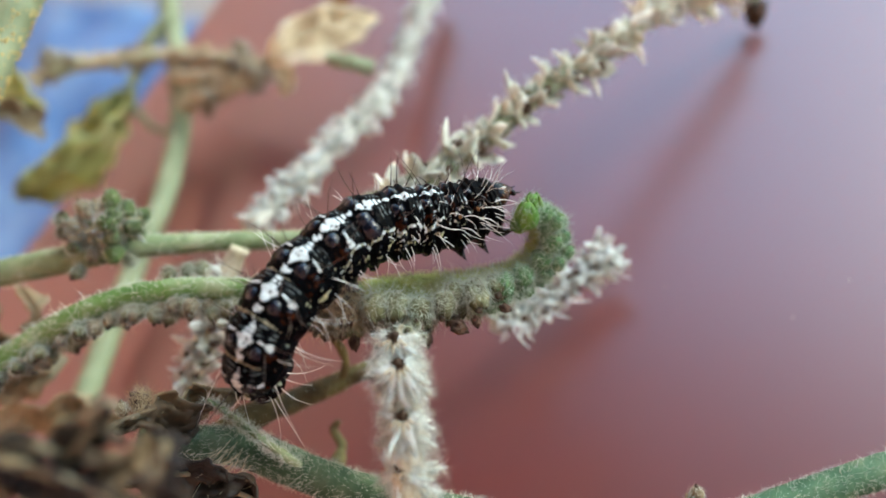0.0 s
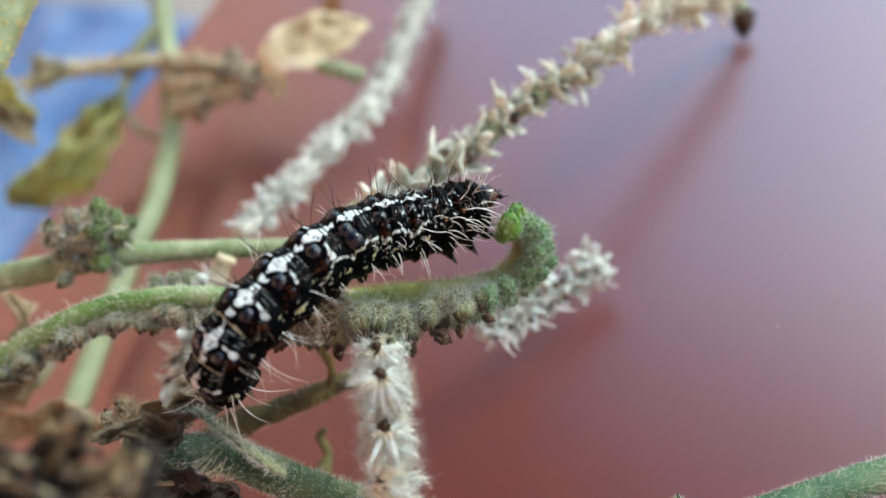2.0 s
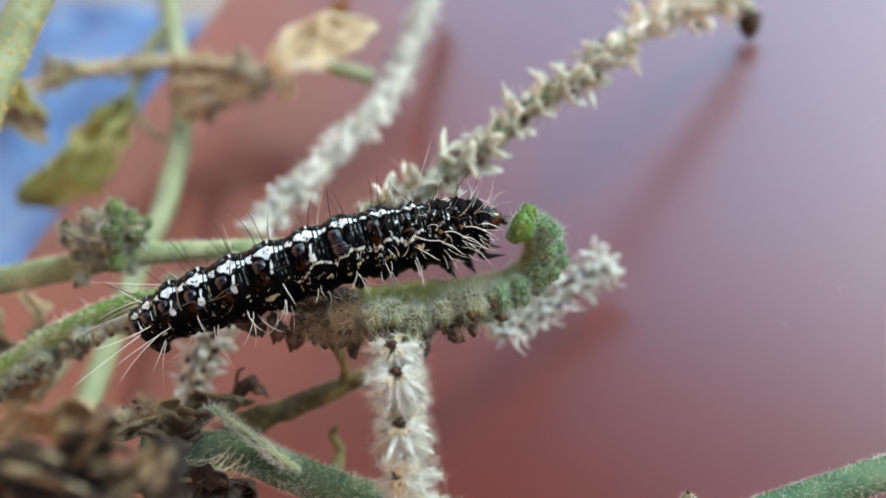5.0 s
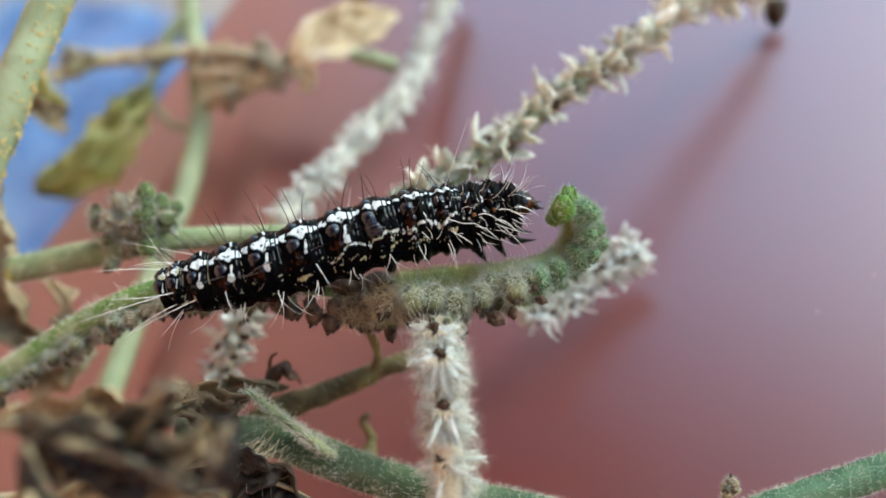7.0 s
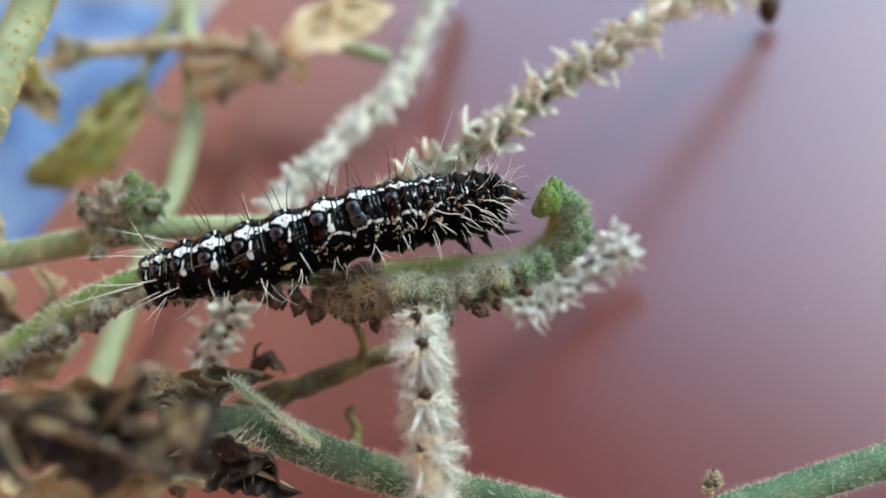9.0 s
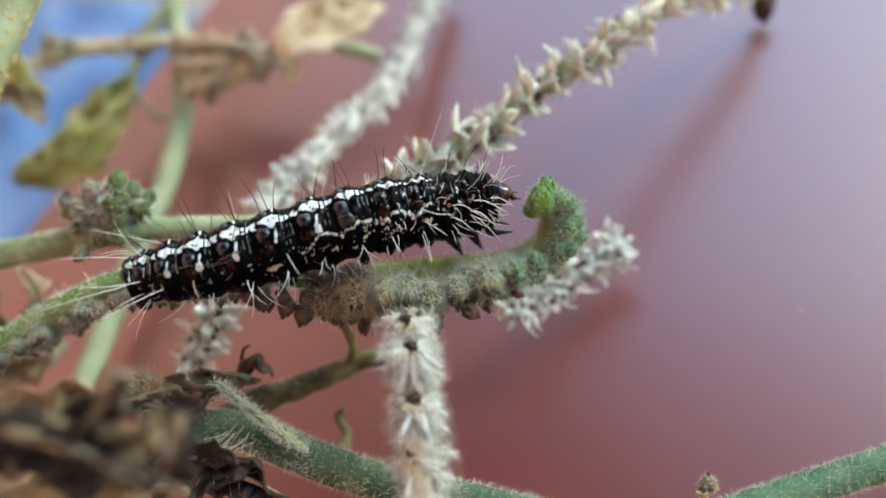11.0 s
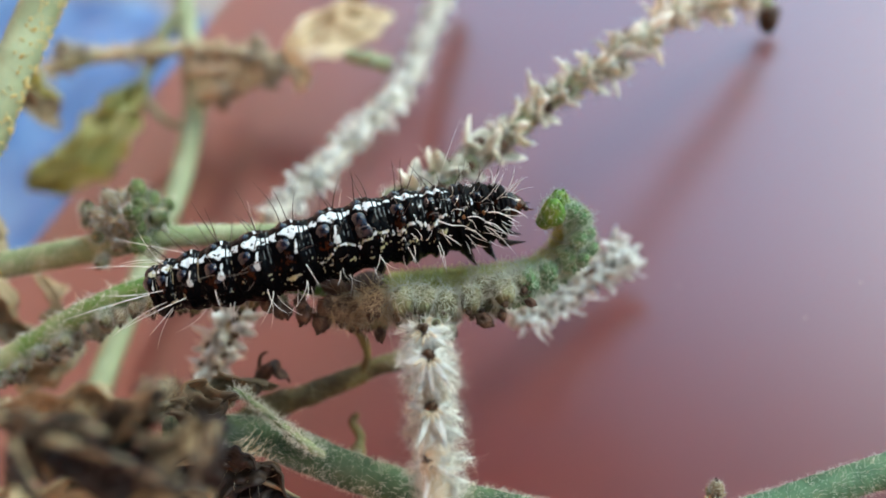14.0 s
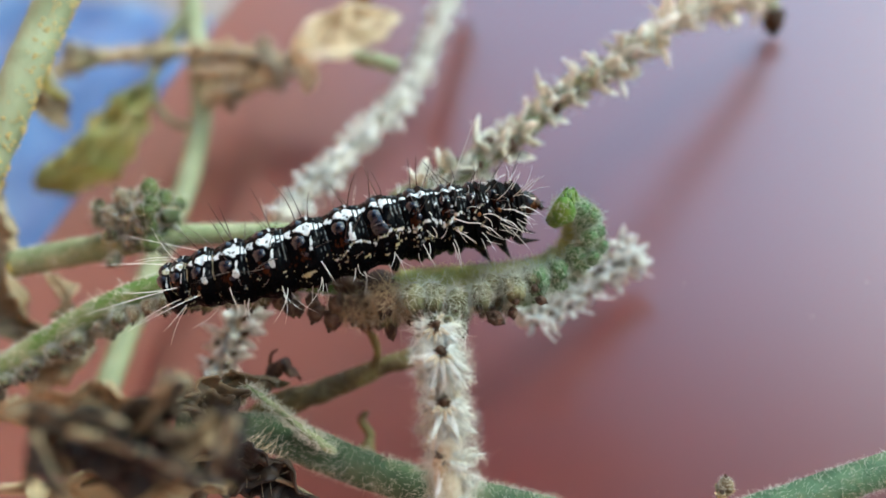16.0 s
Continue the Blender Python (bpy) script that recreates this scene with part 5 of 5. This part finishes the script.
# the body's middle line from the head to the tail at each time
SPINES = [
    (0.0, (0.86, 0.22), [(5.48, 30.27, 20.94), (3.53, 30.17, 21.23), (0.52, 30.40, 22.27), (-2.01, 30.71, 23.62), (-4.42, 30.32, 24.69), (-6.90, 29.38, 25.37), (-9.21, 28.24, 25.77), (-11.39, 26.96, 25.57), (-13.17, 26.21, 24.27), (-14.11, 26.33, 21.38)]),
    (0.5, (0.86, 0.22), [(5.73, 29.79, 21.41), (3.37, 29.60, 21.65), (0.35, 29.81, 22.68), (-1.97, 30.12, 24.03), (-4.46, 29.88, 25.22), (-6.93, 28.94, 25.90), (-9.10, 27.82, 26.32), (-11.29, 26.67, 26.23), (-13.05, 25.90, 24.92), (-13.96, 26.01, 22.03)]),
    (1.0, (0.86, 0.22), [(5.71, 30.13, 21.18), (3.59, 29.78, 21.30), (0.55, 29.95, 22.30), (-1.75, 30.28, 23.67), (-4.47, 30.00, 24.83), (-7.06, 29.05, 25.51), (-9.22, 27.93, 25.92), (-11.43, 26.79, 25.84), (-13.18, 26.07, 24.57), (-14.32, 26.29, 21.76)]),
    (1.5, (0.86, 0.25), [(6.00, 30.53, 20.92), (3.71, 30.37, 21.17), (0.81, 30.44, 22.08), (-1.77, 30.67, 23.35), (-4.39, 30.24, 24.40), (-6.92, 29.31, 25.07), (-9.21, 28.15, 25.45), (-11.44, 27.09, 25.41), (-13.44, 26.43, 24.18), (-14.75, 26.69, 21.40)]),
    (2.0, (0.86, 0.32), [(5.91, 30.38, 21.30), (4.09, 30.32, 21.62), (0.98, 30.39, 22.53), (-1.85, 30.58, 23.78), (-4.44, 30.08, 24.77), (-7.02, 29.24, 25.51), (-9.56, 28.22, 25.99), (-11.85, 27.29, 26.04), (-13.91, 26.73, 24.88), (-15.13, 26.98, 22.07)]),
    (2.5, (0.86, 0.38), [(6.48, 30.08, 21.62), (4.46, 29.87, 21.83), (1.37, 29.99, 22.76), (-1.34, 30.06, 23.91), (-3.89, 29.73, 25.01), (-6.53, 29.00, 25.82), (-8.87, 28.27, 26.51), (-11.36, 27.91, 26.97), (-13.86, 27.84, 26.15), (-15.68, 27.48, 22.90)]),
    (3.0, (0.86, 0.40), [(6.34, 29.94, 21.70), (4.19, 29.87, 22.01), (1.10, 29.99, 22.94), (-1.80, 30.09, 24.12), (-4.41, 29.69, 25.18), (-7.02, 28.98, 26.01), (-9.34, 28.28, 26.72), (-11.74, 28.04, 27.27), (-14.31, 28.09, 26.55), (-16.18, 28.04, 23.52)]),
    (3.5, (0.86, 0.42), [(6.23, 30.10, 21.41), (4.22, 30.15, 21.81), (0.99, 30.27, 22.75), (-1.90, 30.37, 23.94), (-4.70, 29.98, 25.01), (-7.35, 29.34, 25.89), (-9.74, 28.68, 26.64), (-12.29, 28.39, 27.16), (-15.14, 28.62, 26.56), (-17.65, 29.13, 23.95)]),
    (4.6, (0.86, 0.62), [(4.67, 29.42, 20.85), (2.48, 29.89, 21.43), (-0.77, 30.73, 22.28), (-4.06, 31.33, 23.20), (-7.48, 31.65, 23.78), (-10.92, 31.86, 24.29), (-14.28, 32.06, 24.66), (-17.23, 32.29, 24.81), (-19.30, 31.92, 24.52)]),
    (5.8, (0.86, 0.62), [(4.86, 29.37, 20.81), (2.42, 29.92, 21.45), (-0.83, 30.76, 22.30), (-4.04, 31.43, 23.26), (-7.39, 31.89, 23.95), (-10.75, 32.33, 24.63), (-14.00, 32.89, 25.27), (-17.18, 33.74, 25.88), (-19.32, 34.37, 26.32)]),
    (6.0, (0.86, 0.62), [(4.84, 29.41, 20.84), (2.42, 29.92, 21.45), (-0.83, 30.76, 22.30), (-4.04, 31.43, 23.26), (-7.39, 31.89, 23.95), (-10.75, 32.33, 24.63), (-14.00, 32.89, 25.27), (-17.18, 33.74, 25.88), (-19.32, 34.37, 26.32)]),
    (6.5, (0.86, 0.62), [(4.50, 29.43, 20.86), (2.42, 29.92, 21.45), (-0.83, 30.76, 22.30), (-4.04, 31.43, 23.26), (-7.39, 31.89, 23.95), (-10.75, 32.33, 24.63), (-14.00, 32.89, 25.27), (-17.18, 33.74, 25.88), (-19.32, 34.37, 26.32)]),
    (8.0, (0.86, 0.62), [(4.16, 29.56, 20.95), (2.42, 29.92, 21.45), (-0.83, 30.76, 22.30), (-4.04, 31.43, 23.26), (-7.39, 31.89, 23.95), (-10.75, 32.33, 24.63), (-14.00, 32.89, 25.27), (-17.18, 33.74, 25.88), (-19.32, 34.37, 26.32)]),
    (9.5, (0.86, 0.62), [(4.28, 29.54, 20.94), (2.42, 29.92, 21.45), (-0.83, 30.76, 22.30), (-4.04, 31.43, 23.26), (-7.39, 31.89, 23.95), (-10.75, 32.33, 24.63), (-14.00, 32.89, 25.27), (-17.18, 33.74, 25.88), (-19.32, 34.37, 26.32)]),
    (12.0, (0.86, 0.62), [(4.19, 29.54, 20.94), (2.42, 29.92, 21.45), (-0.83, 30.76, 22.30), (-4.04, 31.43, 23.26), (-7.39, 31.89, 23.95), (-10.75, 32.33, 24.63), (-14.00, 32.89, 25.27), (-17.18, 33.74, 25.88), (-19.32, 34.37, 26.32)]),
    (13.0, (0.86, 0.62), [(4.30, 29.56, 20.96), (2.42, 29.92, 21.45), (-0.83, 30.76, 22.30), (-4.04, 31.43, 23.26), (-7.39, 31.89, 23.95), (-10.75, 32.33, 24.63), (-14.00, 32.89, 25.27), (-17.18, 33.74, 25.88), (-19.32, 34.37, 26.32)]),
    (14.0, (0.86, 0.62), [(4.18, 29.59, 20.97), (2.42, 29.92, 21.45), (-0.83, 30.76, 22.30), (-4.04, 31.43, 23.26), (-7.39, 31.89, 23.95), (-10.75, 32.33, 24.63), (-14.00, 32.89, 25.27), (-17.18, 33.74, 25.88), (-19.32, 34.37, 26.32)]),
    (15.0, (0.86, 0.62), [(4.26, 29.51, 20.92), (2.42, 29.92, 21.45), (-0.83, 30.76, 22.30), (-4.04, 31.43, 23.26), (-7.39, 31.89, 23.95), (-10.75, 32.33, 24.63), (-14.00, 32.89, 25.27), (-17.18, 33.74, 25.88), (-19.32, 34.37, 26.32)]),
    (16.0, (0.86, 0.62), [(4.50, 29.43, 20.86), (2.42, 29.92, 21.45), (-0.83, 30.76, 22.30), (-4.04, 31.43, 23.26), (-7.39, 31.89, 23.95), (-10.75, 32.33, 24.63), (-14.00, 32.89, 25.27), (-17.18, 33.74, 25.88), (-19.32, 34.37, 26.32)]),
]


def segment_rows():
    total = sum(l for _, _, l in SIZES)
    rows = [[] for _ in SIZES]
    for t, (lean_front, lean_rear), line in SPINES:
        p = spline(line, 201)
        run = 0.0
        for k, (_, _, l) in enumerate(SIZES):
            u = (run + l / 2) / total
            run += l
            i = round(u * 200)
            tan = (p[max(i - 6, 0)] - p[min(i + 6, 200)]).normalized()
            across = BACK.cross(tan).normalized()
            lean = lean_front + (lean_rear - lean_front) * min(1.0, u * 1.25)
            back = across * lean + BACK * math.sqrt(1 - lean * lean)
            back = (back - tan * back.dot(tan)).normalized()
            m = Matrix((tan, back.cross(tan), back)).transposed().to_4x4()
            rows[k].append((t, Matrix.Translation(p[i] * MM) @ m))
    return rows


def motions():
    for ob, rows in zip(SEGMENTS, segment_rows()):
        walk(ob, rows)


motions()
